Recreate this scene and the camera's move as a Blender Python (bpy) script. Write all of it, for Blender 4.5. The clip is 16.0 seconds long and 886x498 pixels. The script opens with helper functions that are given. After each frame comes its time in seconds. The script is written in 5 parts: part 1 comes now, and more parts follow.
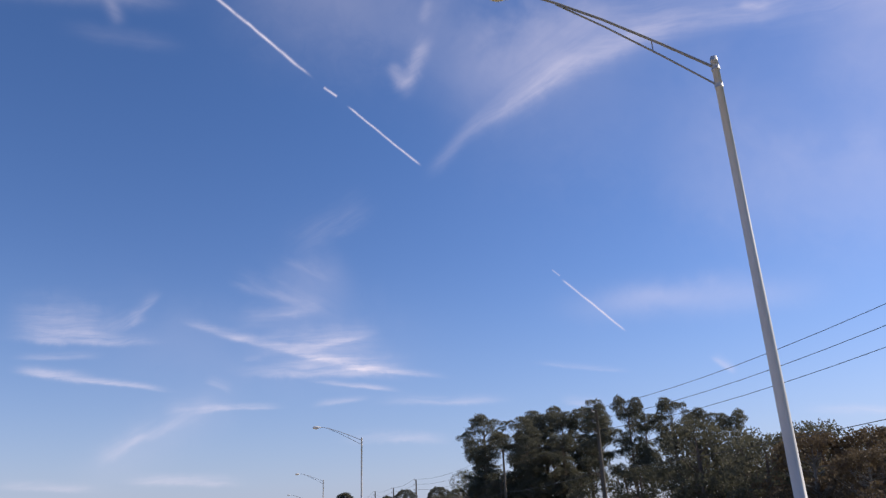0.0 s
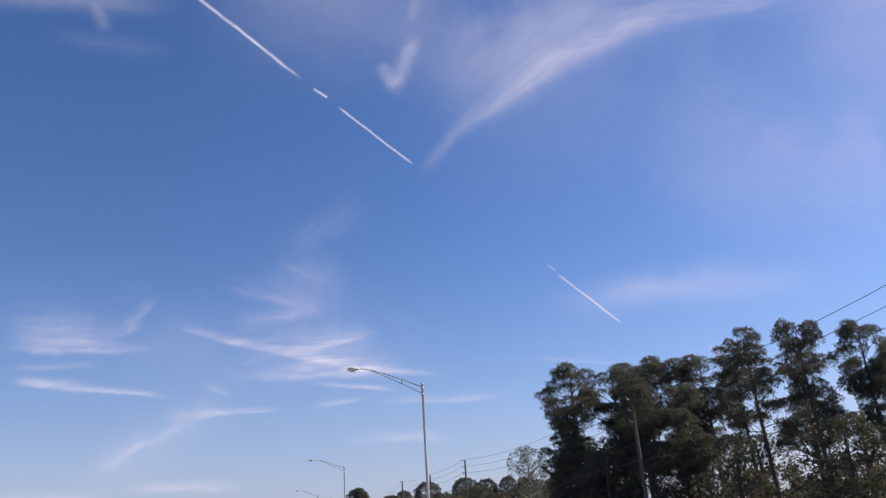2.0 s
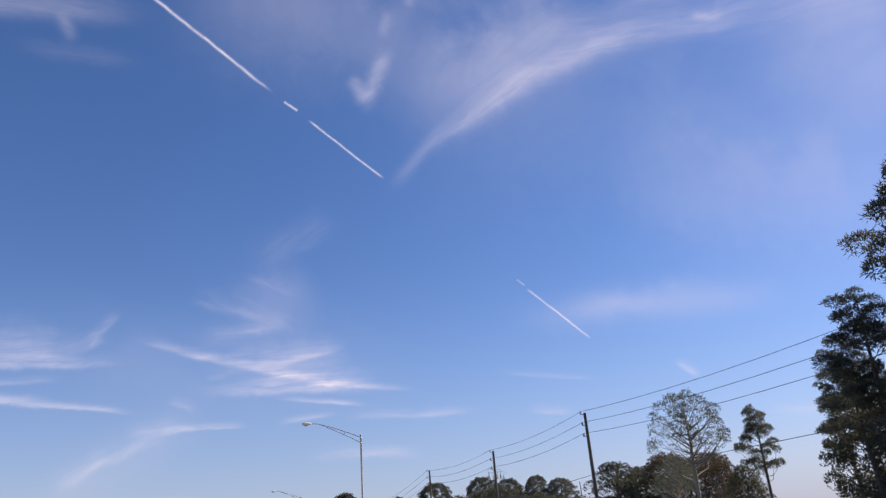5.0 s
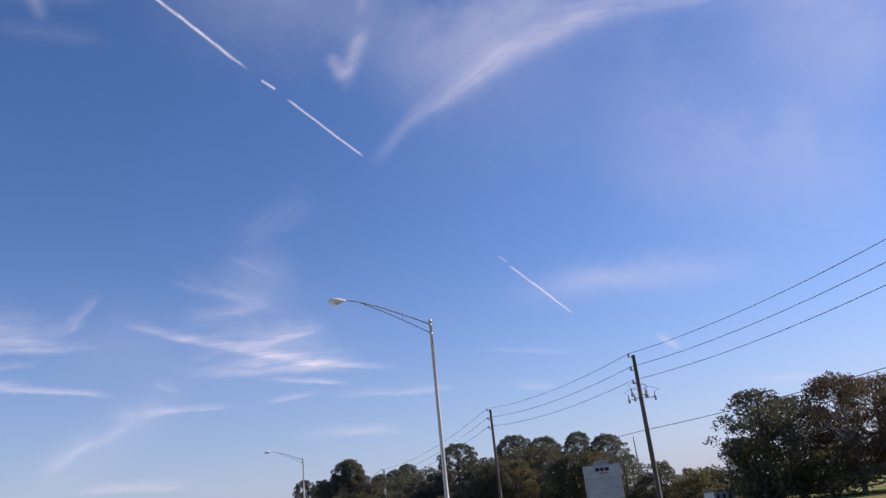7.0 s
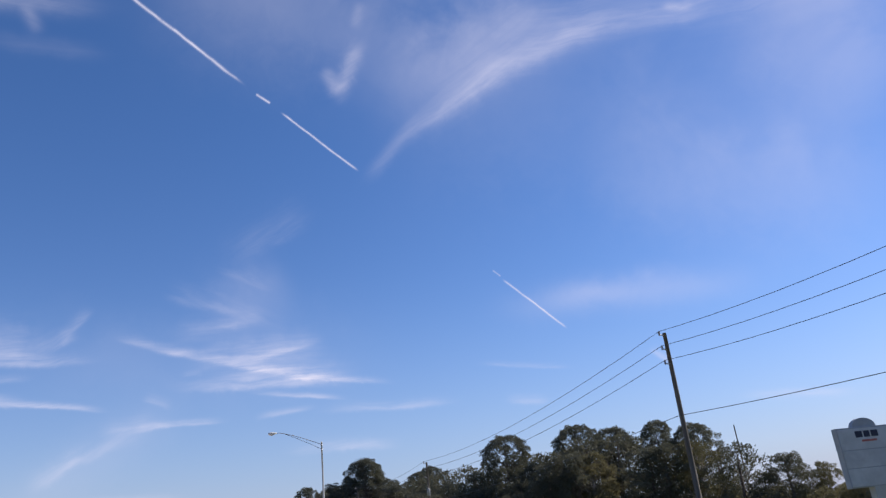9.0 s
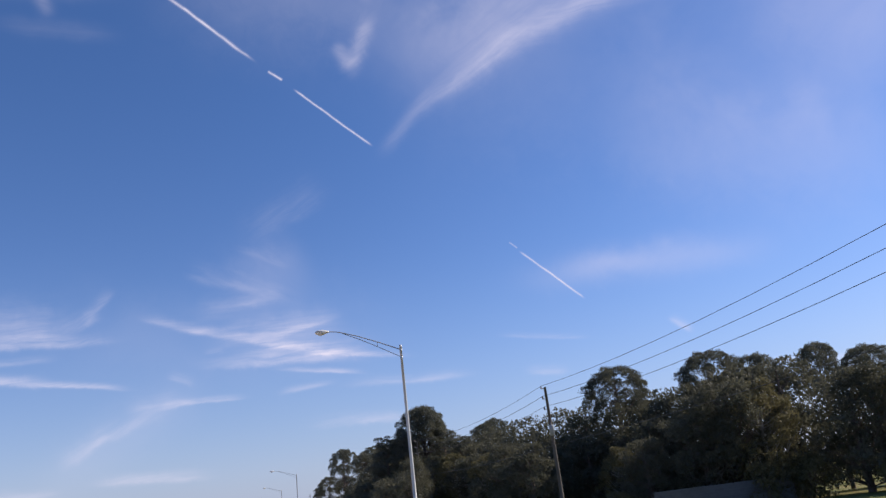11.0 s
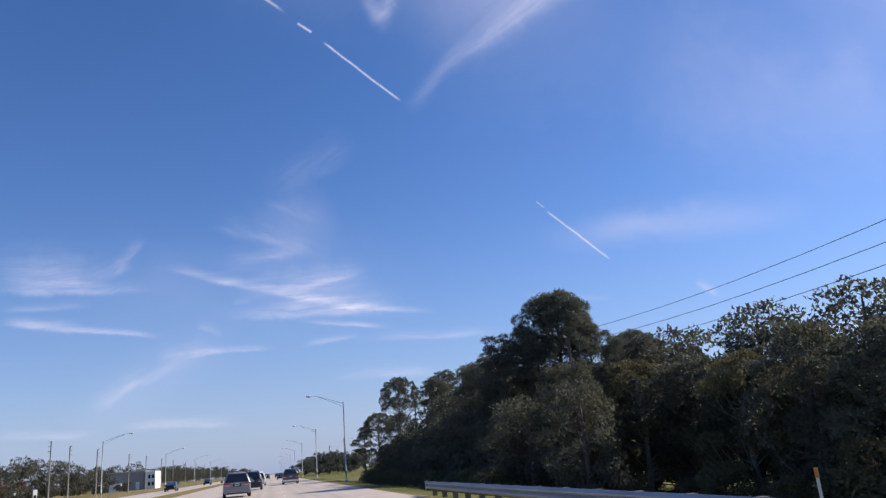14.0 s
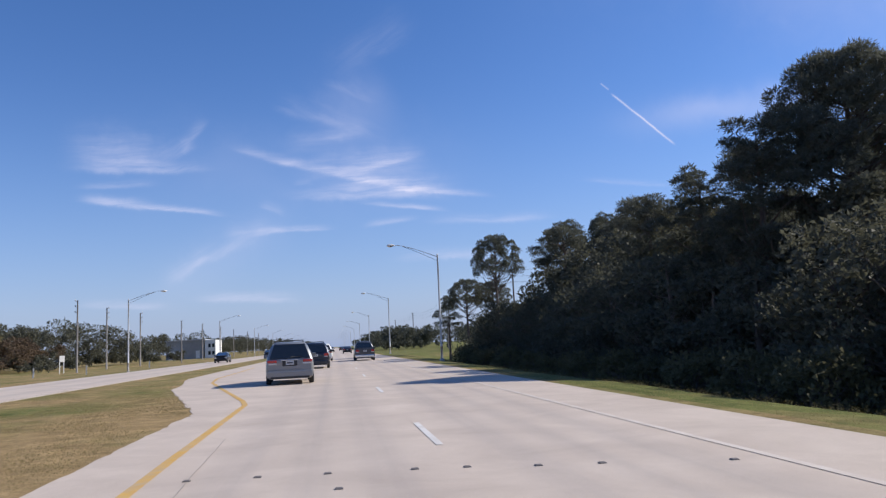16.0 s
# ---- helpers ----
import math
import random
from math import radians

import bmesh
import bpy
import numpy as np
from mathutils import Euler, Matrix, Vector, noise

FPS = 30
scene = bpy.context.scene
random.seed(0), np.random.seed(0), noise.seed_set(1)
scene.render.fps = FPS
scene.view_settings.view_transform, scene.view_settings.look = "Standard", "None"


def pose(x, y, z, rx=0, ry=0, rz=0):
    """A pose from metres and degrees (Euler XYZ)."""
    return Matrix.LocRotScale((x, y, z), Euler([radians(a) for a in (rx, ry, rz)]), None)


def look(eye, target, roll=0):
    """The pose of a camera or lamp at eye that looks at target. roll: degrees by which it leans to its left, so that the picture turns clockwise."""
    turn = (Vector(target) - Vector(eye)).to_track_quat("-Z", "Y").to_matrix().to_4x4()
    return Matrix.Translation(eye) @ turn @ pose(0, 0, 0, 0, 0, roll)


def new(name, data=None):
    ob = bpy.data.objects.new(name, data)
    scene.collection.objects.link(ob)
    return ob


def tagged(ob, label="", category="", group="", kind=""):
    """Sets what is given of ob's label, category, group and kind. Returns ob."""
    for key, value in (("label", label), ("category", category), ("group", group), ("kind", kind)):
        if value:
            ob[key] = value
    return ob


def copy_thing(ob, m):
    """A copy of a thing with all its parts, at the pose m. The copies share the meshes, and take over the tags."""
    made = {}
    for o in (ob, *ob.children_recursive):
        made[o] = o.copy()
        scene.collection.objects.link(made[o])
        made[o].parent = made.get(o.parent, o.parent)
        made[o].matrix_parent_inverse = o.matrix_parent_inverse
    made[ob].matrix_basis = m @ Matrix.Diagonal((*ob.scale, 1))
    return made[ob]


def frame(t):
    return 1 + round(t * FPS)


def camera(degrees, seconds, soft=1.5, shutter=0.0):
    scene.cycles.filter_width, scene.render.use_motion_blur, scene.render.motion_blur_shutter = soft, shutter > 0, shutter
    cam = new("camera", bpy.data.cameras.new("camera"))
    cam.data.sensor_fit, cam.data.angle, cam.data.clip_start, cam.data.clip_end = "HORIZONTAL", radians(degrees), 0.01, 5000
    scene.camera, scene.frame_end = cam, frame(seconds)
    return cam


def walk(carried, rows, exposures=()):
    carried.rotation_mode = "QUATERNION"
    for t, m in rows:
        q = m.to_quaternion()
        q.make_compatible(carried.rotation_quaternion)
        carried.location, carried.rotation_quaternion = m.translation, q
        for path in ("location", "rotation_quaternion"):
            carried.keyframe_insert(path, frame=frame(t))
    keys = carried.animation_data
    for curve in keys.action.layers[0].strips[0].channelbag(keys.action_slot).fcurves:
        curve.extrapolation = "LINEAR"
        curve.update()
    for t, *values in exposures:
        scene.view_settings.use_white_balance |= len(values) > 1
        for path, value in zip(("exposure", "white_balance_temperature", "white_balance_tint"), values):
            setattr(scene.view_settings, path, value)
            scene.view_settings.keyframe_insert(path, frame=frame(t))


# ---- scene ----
# ---- camera and walk: a phone held behind a windscreen, driving along +y ----
cam = camera(61.9, 16.0, soft=1.35)
PATH = [
    (0, 0.875, 2.784, 1.45, -13.03, 20.87, 2.27),
    (0.5, 0.608, 9.253, 1.45, -13.14, 22.07, 4.32),
    (1, 0.381, 15.783, 1.45, -13.14, 21.94, 4.98),
    (1.5, 0.192, 22.367, 1.45, -13.62, 21.19, 4.96),
    (2, 0.038, 29.004, 1.45, -13.45, 20.70, 4.08),
    (2.5, -0.084, 35.688, 1.45, -14.45, 22.73, 3.97),
    (3, -0.176, 42.416, 1.45, -18.80, 22.04, 3.64),
    (3.5, -0.240, 49.184, 1.45, -18.27, 21.74, 4.57),
    (4, -0.280, 55.988, 1.45, -17.09, 23.19, 4.08),
    (4.5, -0.297, 62.824, 1.45, -16.19, 22.31, 4.72),
    (7, -0.134, 97.350, 1.45, -17.35, 19.78, 6.07),
    (7.5, -0.069, 104.297, 1.45, -19.01, 18.45, 6.46),
    (8, 0.000, 111.249, 1.45, -17.81, 18.74, 7.01),
    (8.5, 0.072, 118.201, 1.45, -17.15, 19.85, 6.32),
    (9, 0.143, 125.151, 1.45, -17.97, 20.82, 6.13),
    (11.5, 0.406, 159.720, 1.45, -15.94, 17.18, 6.71),
    (12, 0.423, 166.571, 1.45, -15.24, 15.07, 5.60),
    (12.5, 0.422, 173.391, 1.45, -15.99, 18.36, 6.51),
    (13, 0.400, 180.177, 1.45, -15.66, 18.42, 6.47),
    (13.5, 0.355, 186.925, 1.45, -18.34, 16.12, 5.49),
    (14, 0.285, 193.631, 1.45, -13.95, 15.83, 4.80),
    (14.5, 0.186, 200.292, 1.45, -14.06, 13.31, 4.95),
    (15, 0.057, 206.902, 1.45, -9.87, 11.50, 3.97),
    (15.5, -0.105, 213.459, 1.45, -8.19, 9.46, 3.16),
    (16, -0.302, 219.959, 1.45, -8.77, 7.13, 2.78),
]


def aim(x, y, z, yaw, pitch, roll):
    a, e = radians(yaw), radians(pitch)
    eye = Vector((x, y, z))
    return look(eye, eye + Vector((-math.sin(a) * math.cos(e), math.cos(a) * math.cos(e), math.sin(e))), -roll)


EXPOSURE = [(0, 0.34, 6830, 12.5), (7, 0.35, 6850, 13.5), (7.5, 0.34, 6650, 11.5), (9, 0.34, 6420, 9), (11.5, 0.34, 6650, 12), (12.5, 0.34, 6370, 8), (13.5, 0.35, 6310, 9), (16, 0.32, 6150, 8.5)]
walk(cam, [(r[0], aim(*r[1:])) for r in PATH], EXPOSURE)

# ---- sun and sky ----
SUN_AZ, SUN_EL = 84.0, 35.0  # degrees clockwise from +y, above the horizon
sun = new("sun", bpy.data.lights.new("sun", "SUN"))
sun.data.energy, sun.data.angle, sun.data.color = 4.8, radians(0.53), (1.0, 0.91, 0.79)
sun.matrix_world = look((math.sin(radians(SUN_AZ)) * 100, math.cos(radians(SUN_AZ)) * 100, math.tan(radians(SUN_EL)) * 100), (0, 0, 0))

# cirrus and vapour trails: kind, azimuth and elevation of both ends, half width (degrees), strength
TRAILS = [
    ("contrail", -14.52, 41.70, 1.60, 33.99, 0.095, 0.8),
    ("contrail", 2.92, 33.18, 4.10, 32.52, 0.08, 0.8),
    ("contrail", 5.12, 31.75, 11.3, 27.43, 0.07, 0.8),
    ("contrail", 22.59, 17.85, 26.9, 13.65, 0.065, 0.7),
    ("contrail", 21.81, 18.72, 22.40, 18.18, 0.05, 0.35),
]
HIGH_CIRRUS = [
    ("v", 12.2, 36.8, 9.8, 32.9, 0.62, 0.46),
    ("v", 8.8, 34.9, 10.0, 33.2, 0.48, 0.40),
    ("dot", 12.8, 39.6, 11.9, 37.9, 0.39, 0.26),
    ("dot", 15.4, 41.1, 14.7, 39.8, 0.48, 0.28),
    ("big", 12.3, 26.9, 17.1, 30.8, 0.48, 0.26),
    ("big", 16.1, 29.9, 25.7, 34.2, 0.75, 0.43),
    ("big", 23.8, 33.4, 34.2, 35.5, 1.0, 0.44),
    ("big", 31.8, 35.2, 43.4, 34.4, 0.79, 0.4),
    ("big", 19.6, 32.1, 29.7, 37.2, 1.84, 0.27),
    ("big", 26.8, 36.0, 41.8, 37.3, 1.93, 0.3),
    ("big", 39.7, 35.3, 42.1, 34.6, 0.31, 0.34),
    ("big", 40.4, 35.5, 56.1, 32.2, 1.93, 0.36),
]
HIGH_VEIL = [
    ("top", -26.8, 35.1, -10.6, 38.1, 0.79, 0.38),
    ("top", -15.5, 37.1, -14.4, 35.4, 0.44, 0.24),
    ("top", -17.8, 34.3, -9.7, 34.9, 0.53, 0.16),
    ("right", -6.0, 40.5, 19.0, 37.0, 4.2, 0.24),
    ("right", 14.0, 32.5, 30.0, 38.5, 3.2, 0.26),
    ("right", -14.0, 13.2, 11.0, 12.6, 3.4, 0.10),
    ("right", -13.0, 4.0, -3.0, 9.5, 1.5, 0.13),
    ("right", 0.0, 17.0, 5.0, 19.5, 2.4, 0.16),
    ("right", 32.1, 25.4, 51.0, 18.2, 4.16, 0.26),
    ("right", 46.6, 33.4, 53.3, 24.2, 4.16, 0.3),
    ("right", 15.0, 30.5, 50.0, 29.5, 6.5, 0.12),
    ("pale", 23.2, 15.9, 40.5, 15.0, 1.15, 0.46),
]
MID_CIRRUS = [
    ("cir", -6.9, 14.9, -2.4, 13.9, 0.26, 0.4),
    ("cir", -4.2, 14.3, 2.0, 12.9, 0.26, 0.42),
    ("cir", 0.9, 13.1, 7.1, 11.6, 0.26, 0.5),
    ("cir", 4.5, 12.0, 12.1, 11.1, 0.17, 0.66),
    ("cir", 0.3, 12.5, 9.3, 11.6, 0.66, 0.5),
    ("cir", -1.4, 13.4, 7.2, 13.9, 0.74, 0.42),
    ("cir", 1.5, 13.0, 7.3, 14.5, 0.22, 0.34),
    ("cir", -2.4, 11.6, 8.3, 11.2, 0.39, 0.5),
    ("cir", 2.7, 10.9, 8.7, 10.1, 0.15, 0.52),
    ("cir", -3.6, 18.4, 0.6, 17.0, 0.57, 0.20),
]
LOW_CIRRUS = [
    ("cir", -0.5, 17.5, 4.5, 15.8, 0.53, 0.14),
    ("cir", -2.9, 15.2, 1.6, 16.0, 0.57, 0.20),
    ("cir", -0.1, 15.9, 3.2, 16.4, 0.53, 0.2),
    ("cir", 0.0, 20.1, 3.6, 18.6, 0.31, 0.17),
    ("cir", 0.9, 20.9, 7.0, 24.1, 0.88, 0.14),
    ("cir", -2.6, 12.4, -1.2, 12.5, 0.18, 0.25),
    ("cir", -5.2, 10.8, -3.4, 10.1, 0.26, 0.26),
    ("cir", -18.3, 14.1, -11.8, 14.1, 0.96, 0.4),
    ("cir", -17.6, 13.2, -9.4, 13.5, 0.31, 0.5),
    ("cir", -12.4, 14.3, -10.0, 15.2, 0.39, 0.34),
]
WEST_CIRRUS = [
    ("cir", -10.8, 14.8, -9.1, 16.9, 0.26, 0.36),
    ("cir", -17.5, 11.9, -12.8, 12.3, 0.18, 0.42),
    ("cir", -17.4, 11.0, -13.1, 10.7, 0.26, 0.62),
    ("cir", -14.4, 10.8, -8.2, 10.1, 0.16, 0.62),
    ("cir", -5.6, 8.6, -3.4, 9.0, 0.22, 0.45),
    ("cir", -4.2, 8.9, -0.0, 9.0, 0.16, 0.6),
    ("cir", -7.8, 8.6, -4.6, 8.9, 0.44, 0.28),
    ("cir", -11.7, 5.1, -8.9, 7.1, 0.39, 0.32),
    ("cir", -9.7, 6.6, -5.2, 8.4, 0.48, 0.25),
    ("cir", -9.5, 3.9, -2.7, 3.8, 0.26, 0.55),
]
HORIZON_CIRRUS = [
    ("cir", -17.4, 3.7, -12.0, 3.4, 0.22, 0.4),
    ("cir", 2.9, 9.1, 6.7, 9.5, 0.18, 0.32),
    ("cir", 8.2, 9.2, 17.0, 9.1, 0.26, 0.36),
    ("cir", 5.5, 6.6, 12.5, 6.3, 0.31, 0.46),
    ("line", 20.4, 11.6, 26.4, 10.7, 0.15, 0.35),
    ("line", 21.7, 8.7, 24.7, 8.4, 0.26, 0.35),
    ("line", 32.9, 11.0, 34.2, 9.9, 0.22, 0.5),
    ("far", 38.8, 6.7, 45.3, 6.0, 0.31, 0.4),
]
WISPS = TRAILS + HIGH_CIRRUS + HIGH_VEIL + MID_CIRRUS + LOW_CIRRUS + WEST_CIRRUS + HORIZON_CIRRUS


class Nodes:
    """Small helper to write shader arithmetic."""

    def __init__(self, tree):
        self.tree = tree
        tree.nodes.clear()

    def add(self, kind):
        return self.tree.nodes.new(kind)

    def link(self, a, b):
        self.tree.links.new(a, b)

    def put(self, socket, value):
        if isinstance(value, bpy.types.NodeSocket):
            self.link(value, socket)
        else:
            socket.default_value = value

    def math(self, op, a, b=0.0, c=0.0, clamp=False):
        n = self.add("ShaderNodeMath")
        n.operation, n.use_clamp = op, clamp
        for s, v in zip(n.inputs, (a, b, c)):
            self.put(s, v)
        return n.outputs[0]

    def vec(self, op, a, b):
        n = self.add("ShaderNodeVectorMath")
        n.operation = op
        self.put(n.inputs[0], a)
        self.put(n.inputs[1], b)
        return n.outputs["Value" if op == "DOT_PRODUCT" else "Vector"]

    def noise(self, vector, scale, detail=4.0, rough=0.55, distortion=0.0):
        n = self.add("ShaderNodeTexNoise")
        if vector is not None:
            self.link(vector, n.inputs["Vector"])
        n.inputs["Scale"].default_value, n.inputs["Detail"].default_value = scale, detail
        n.inputs["Roughness"].default_value, n.inputs["Distortion"].default_value = rough, distortion
        return n.outputs["Fac"]

    def ramp(self, fac, stops):
        n = self.add("ShaderNodeValToRGB")
        e = n.color_ramp.elements
        while len(e) < len(stops):
            e.new(0.5)
        for el, (pos, col) in zip(e, stops):
            el.position, el.color = pos, (*col, 1.0)
        self.link(fac, n.inputs[0])
        return n.outputs[0]

    def mix(self, fac, a, b, blend="MIX"):
        n = self.add("ShaderNodeMix")
        n.data_type, n.blend_type = "RGBA", blend
        self.put(n.inputs[0], fac)
        for s, v in ((n.inputs[6], a), (n.inputs[7], b)):
            self.put(s, v if isinstance(v, bpy.types.NodeSocket) else (*v, 1.0))
        return n.outputs[2]


def direction(az, el):
    a, e = radians(az), radians(el)
    return Vector((math.sin(a) * math.cos(e), math.cos(a) * math.cos(e), math.sin(e)))


def build_sky():
    world = bpy.data.worlds.new("sky")
    scene.world = world
    world.use_nodes = True
    n = Nodes(world.node_tree)
    sky = n.add("ShaderNodeTexSky")
    sky.sky_type, sky.sun_disc = "NISHITA", False
    sky.sun_elevation, sky.sun_rotation = radians(SUN_EL), radians(SUN_AZ)
    sky.altitude, sky.air_density, sky.dust_density, sky.ozone_density = 0.0, 1.0, 0.1, 3.0
    ray = n.add("ShaderNodeTexCoord").outputs["Generated"]
    fine = n.math("SUBTRACT", n.noise(ray, 34.0, 6.0, 0.62, 0.6), 0.5)
    wide = n.math("SUBTRACT", n.noise(ray, 9.0, 4.0, 0.55, 0.3), 0.5)

    def strands(slope, seed):
        """Fibres of cirrus: noise drawn out along a line that rises by slope."""
        along = (direction(20, 15 + 20 * slope) - direction(0, 15)).normalized()
        across = direction(10, 15).cross(along)
        xyz = n.add("ShaderNodeCombineXYZ")
        n.put(xyz.inputs[0], n.vec("DOT_PRODUCT", ray, along * 57.3 * 0.19))
        n.put(xyz.inputs[1], n.math("MULTIPLY_ADD", wide, 1.6, n.vec("DOT_PRODUCT", ray, across * 57.3 * 1.5)))
        xyz.inputs[2].default_value = seed
        return n.noise(xyz.outputs[0], 1.0, 5.0, 0.6, 0.25)

    level, rising, falling = strands(0.0, 1.7), strands(0.55, 5.1), strands(-0.5, 9.3)
    crisp = [n.math("MULTIPLY_ADD", s, 2.3, -0.5, clamp=True) for s in (level, rising, falling)]
    soft = [n.math("MULTIPLY_ADD", s, 1.1, 0.05, clamp=True) for s in (level, rising, falling)]
    veil = n.math("MULTIPLY_ADD", wide, 1.0, 0.6, clamp=True)
    ragged = n.math("MULTIPLY_ADD", fine, 1.5, n.math("MULTIPLY", wide, 2.2))
    smooth = n.math("MULTIPLY_ADD", fine, 0.7, n.math("MULTIPLY", wide, 1.6))
    curl = n.math("SUBTRACT", n.noise(ray, 26.0, 2.0, 0.5), 0.5)
    beads = n.math("MULTIPLY_ADD", fine, 1.6, 0.8)
    total = None
    for kind, a0, e0, a1, e1, width, strength in WISPS:
        p, q = direction(a0, e0), direction(a1, e1)
        mid = ((p + q) / 2).normalized()
        along = (q - p).normalized()
        across = mid.cross(along).normalized()
        trail = kind == "contrail"
        slope = (e1 - e0) / (abs(a1 - a0) + 0.01) * (1 if a1 > a0 else -1)
        way = 1 if slope > 0.28 else (2 if slope < -0.28 else 0)
        u = n.vec("DOT_PRODUCT", ray, along * (2.0 / (q - p).length) * (1.0 if trail else 0.95))
        v = n.vec("DOT_PRODUCT", ray, across / radians(width))
        if trail:
            v = n.math("MULTIPLY_ADD", curl, 2.6, n.math("MULTIPLY_ADD", fine, 1.0, v))
        else:
            v = n.math("ADD", v, smooth if kind in ("right", "pale", "top", "big") else ragged)
        if kind in ("cir", "line"):
            # crisp below, drawn out above
            v = n.math("MULTIPLY_ADD", n.math("ABSOLUTE", v), 0.38 if a1 > a0 else -0.38, v)
        u2 = n.math("MULTIPLY", u, u)
        u4 = n.math("POWER", u2, 9.0) if trail else n.math("MULTIPLY", u2, u2)
        body = n.math("POWER", 0.3679, n.math("MULTIPLY_ADD", v, v, n.math("MULTIPLY", u4, 1.6)))
        m = n.math("MULTIPLY", body, beads if trail else (veil if kind in ("right", "pale") else (soft if kind in ("top", "big", "v", "dot") else crisp)[way]))
        strength = strength if trail or kind == "right" else 0.9 * strength ** 1.2
        total = n.math("MULTIPLY_ADD", m, strength, 0.0 if total is None else total)
    total = n.math("MINIMUM", total, 0.92)
    hue = n.add("ShaderNodeHueSaturation")
    n.link(sky.outputs[0], hue.inputs["Color"])
    hue.inputs["Saturation"].default_value = 1.23
    blue = n.mix(1.0, hue.outputs[0], SKY_TINT, "MULTIPLY")
    up = n.add("ShaderNodeSeparateXYZ")
    n.link(ray, up.inputs[0])
    low = n.math("SUBTRACT", 1.0, n.math("DIVIDE", up.outputs[2], 0.36), clamp=True)
    blue = n.mix(n.math("MULTIPLY", n.math("MULTIPLY", low, low), 0.82), blue, HAZE)
    colour = n.mix(total, blue, CLOUD_WHITE)
    bg = n.add("ShaderNodeBackground")
    n.link(colour, bg.inputs["Color"])
    bg.inputs["Strength"].default_value = SKY_STRENGTH
    out = n.add("ShaderNodeOutputWorld")
    n.link(bg.outputs[0], out.inputs["Surface"])


SKY_STRENGTH, CLOUD_WHITE, SKY_TINT, HAZE = 0.093, (7.0, 6.7, 8.1), (1.25, 1.0, 1.15), (2.1, 3.25, 5.4)
build_sky()

# ---- materials ----
def surface(name, dark, light, scale=4.0, rough=0.7, metal=0.0, bump=0.1, fine=40.0, stretch=(1, 1, 1), vary=0.0, coat=0.0, stain=None, stain_scale=0.6):
    """A painted, mineral or metal surface: two colours mixed by noise at two scales, with fine relief."""
    m = bpy.data.materials.new(name)
    m.use_nodes = True
    n = Nodes(m.node_tree)
    tc = n.add("ShaderNodeTexCoord").outputs["Object"]
    mp = n.add("ShaderNodeMapping")
    n.link(tc, mp.inputs["Vector"])
    mp.inputs["Scale"].default_value = stretch
    co = mp.outputs[0]
    big = n.noise(co, scale, 5.0, 0.6)
    small = n.noise(co, fine, 3.0, 0.6)
    fac = n.math("MULTIPLY_ADD", small, 0.45, n.math("MULTIPLY_ADD", big, 1.5, -0.5), clamp=True)
    col = n.mix(fac, dark, light)
    if stain is not None:
        s = n.noise(co, stain_scale, 4.0, 0.6, 0.4)
        col = n.mix(n.math("MULTIPLY_ADD", s, 3.0, -1.3, clamp=True), col, stain)
    if vary:
        info = n.add("ShaderNodeObjectInfo").outputs["Random"]
        k = n.math("MULTIPLY_ADD", info, 2 * vary, 1.0 - vary)
        col = n.mix(1.0, col, n.ramp(n.math("MULTIPLY", k, 0.5), [(0.0, (0, 0, 0)), (1.0, (2, 2, 2))]), "MULTIPLY")
    b = n.add("ShaderNodeBsdfPrincipled")
    n.link(col, b.inputs["Base Color"])
    b.inputs["Metallic"].default_value, b.inputs["Coat Weight"].default_value = metal, coat
    n.put(b.inputs["Roughness"], n.math("MULTIPLY_ADD", small, 0.2, rough - 0.1, clamp=True))
    if bump:
        bp = n.add("ShaderNodeBump")
        bp.inputs["Strength"].default_value, bp.inputs["Distance"].default_value = bump, 0.02
        n.link(n.math("ADD", small, big), bp.inputs["Height"])
        n.link(bp.outputs[0], b.inputs["Normal"])
    o = n.add("ShaderNodeOutputMaterial")
    n.link(b.outputs[0], o.inputs["Surface"])
    return m


def foliage(name, low, high, through_light=0.34, rough=0.65):
    """Leaves: colour varies leaf by leaf and over the crown; some light comes through."""
    m = bpy.data.materials.new(name)
    m.use_nodes = True
    n = Nodes(m.node_tree)
    isl = n.add("ShaderNodeNewGeometry").outputs["Random Per Island"]
    info = n.add("ShaderNodeObjectInfo").outputs["Random"]
    patch = n.noise(n.add("ShaderNodeTexCoord").outputs["Object"], 0.5, 3.0)
    fac = n.math("MULTIPLY_ADD", isl, 0.25, n.math("MULTIPLY_ADD", patch, 0.9, n.math("MULTIPLY_ADD", info, 0.5, -0.35)), clamp=True)
    col = n.mix(fac, low, high)
    b = n.add("ShaderNodeBsdfPrincipled")
    n.link(col, b.inputs["Base Color"])
    b.inputs["Roughness"].default_value = rough
    b.inputs["Specular IOR Level"].default_value = 0.16
    t = n.add("ShaderNodeBsdfTranslucent")
    n.link(n.mix(0.25, col, (0.17, 0.17, 0.10)), t.inputs["Color"])
    mx = n.add("ShaderNodeMixShader")
    mx.inputs[0].default_value = through_light
    n.link(b.outputs[0], mx.inputs[1])
    n.link(t.outputs[0], mx.inputs[2])
    o = n.add("ShaderNodeOutputMaterial")
    n.link(mx.outputs[0], o.inputs["Surface"])
    return m


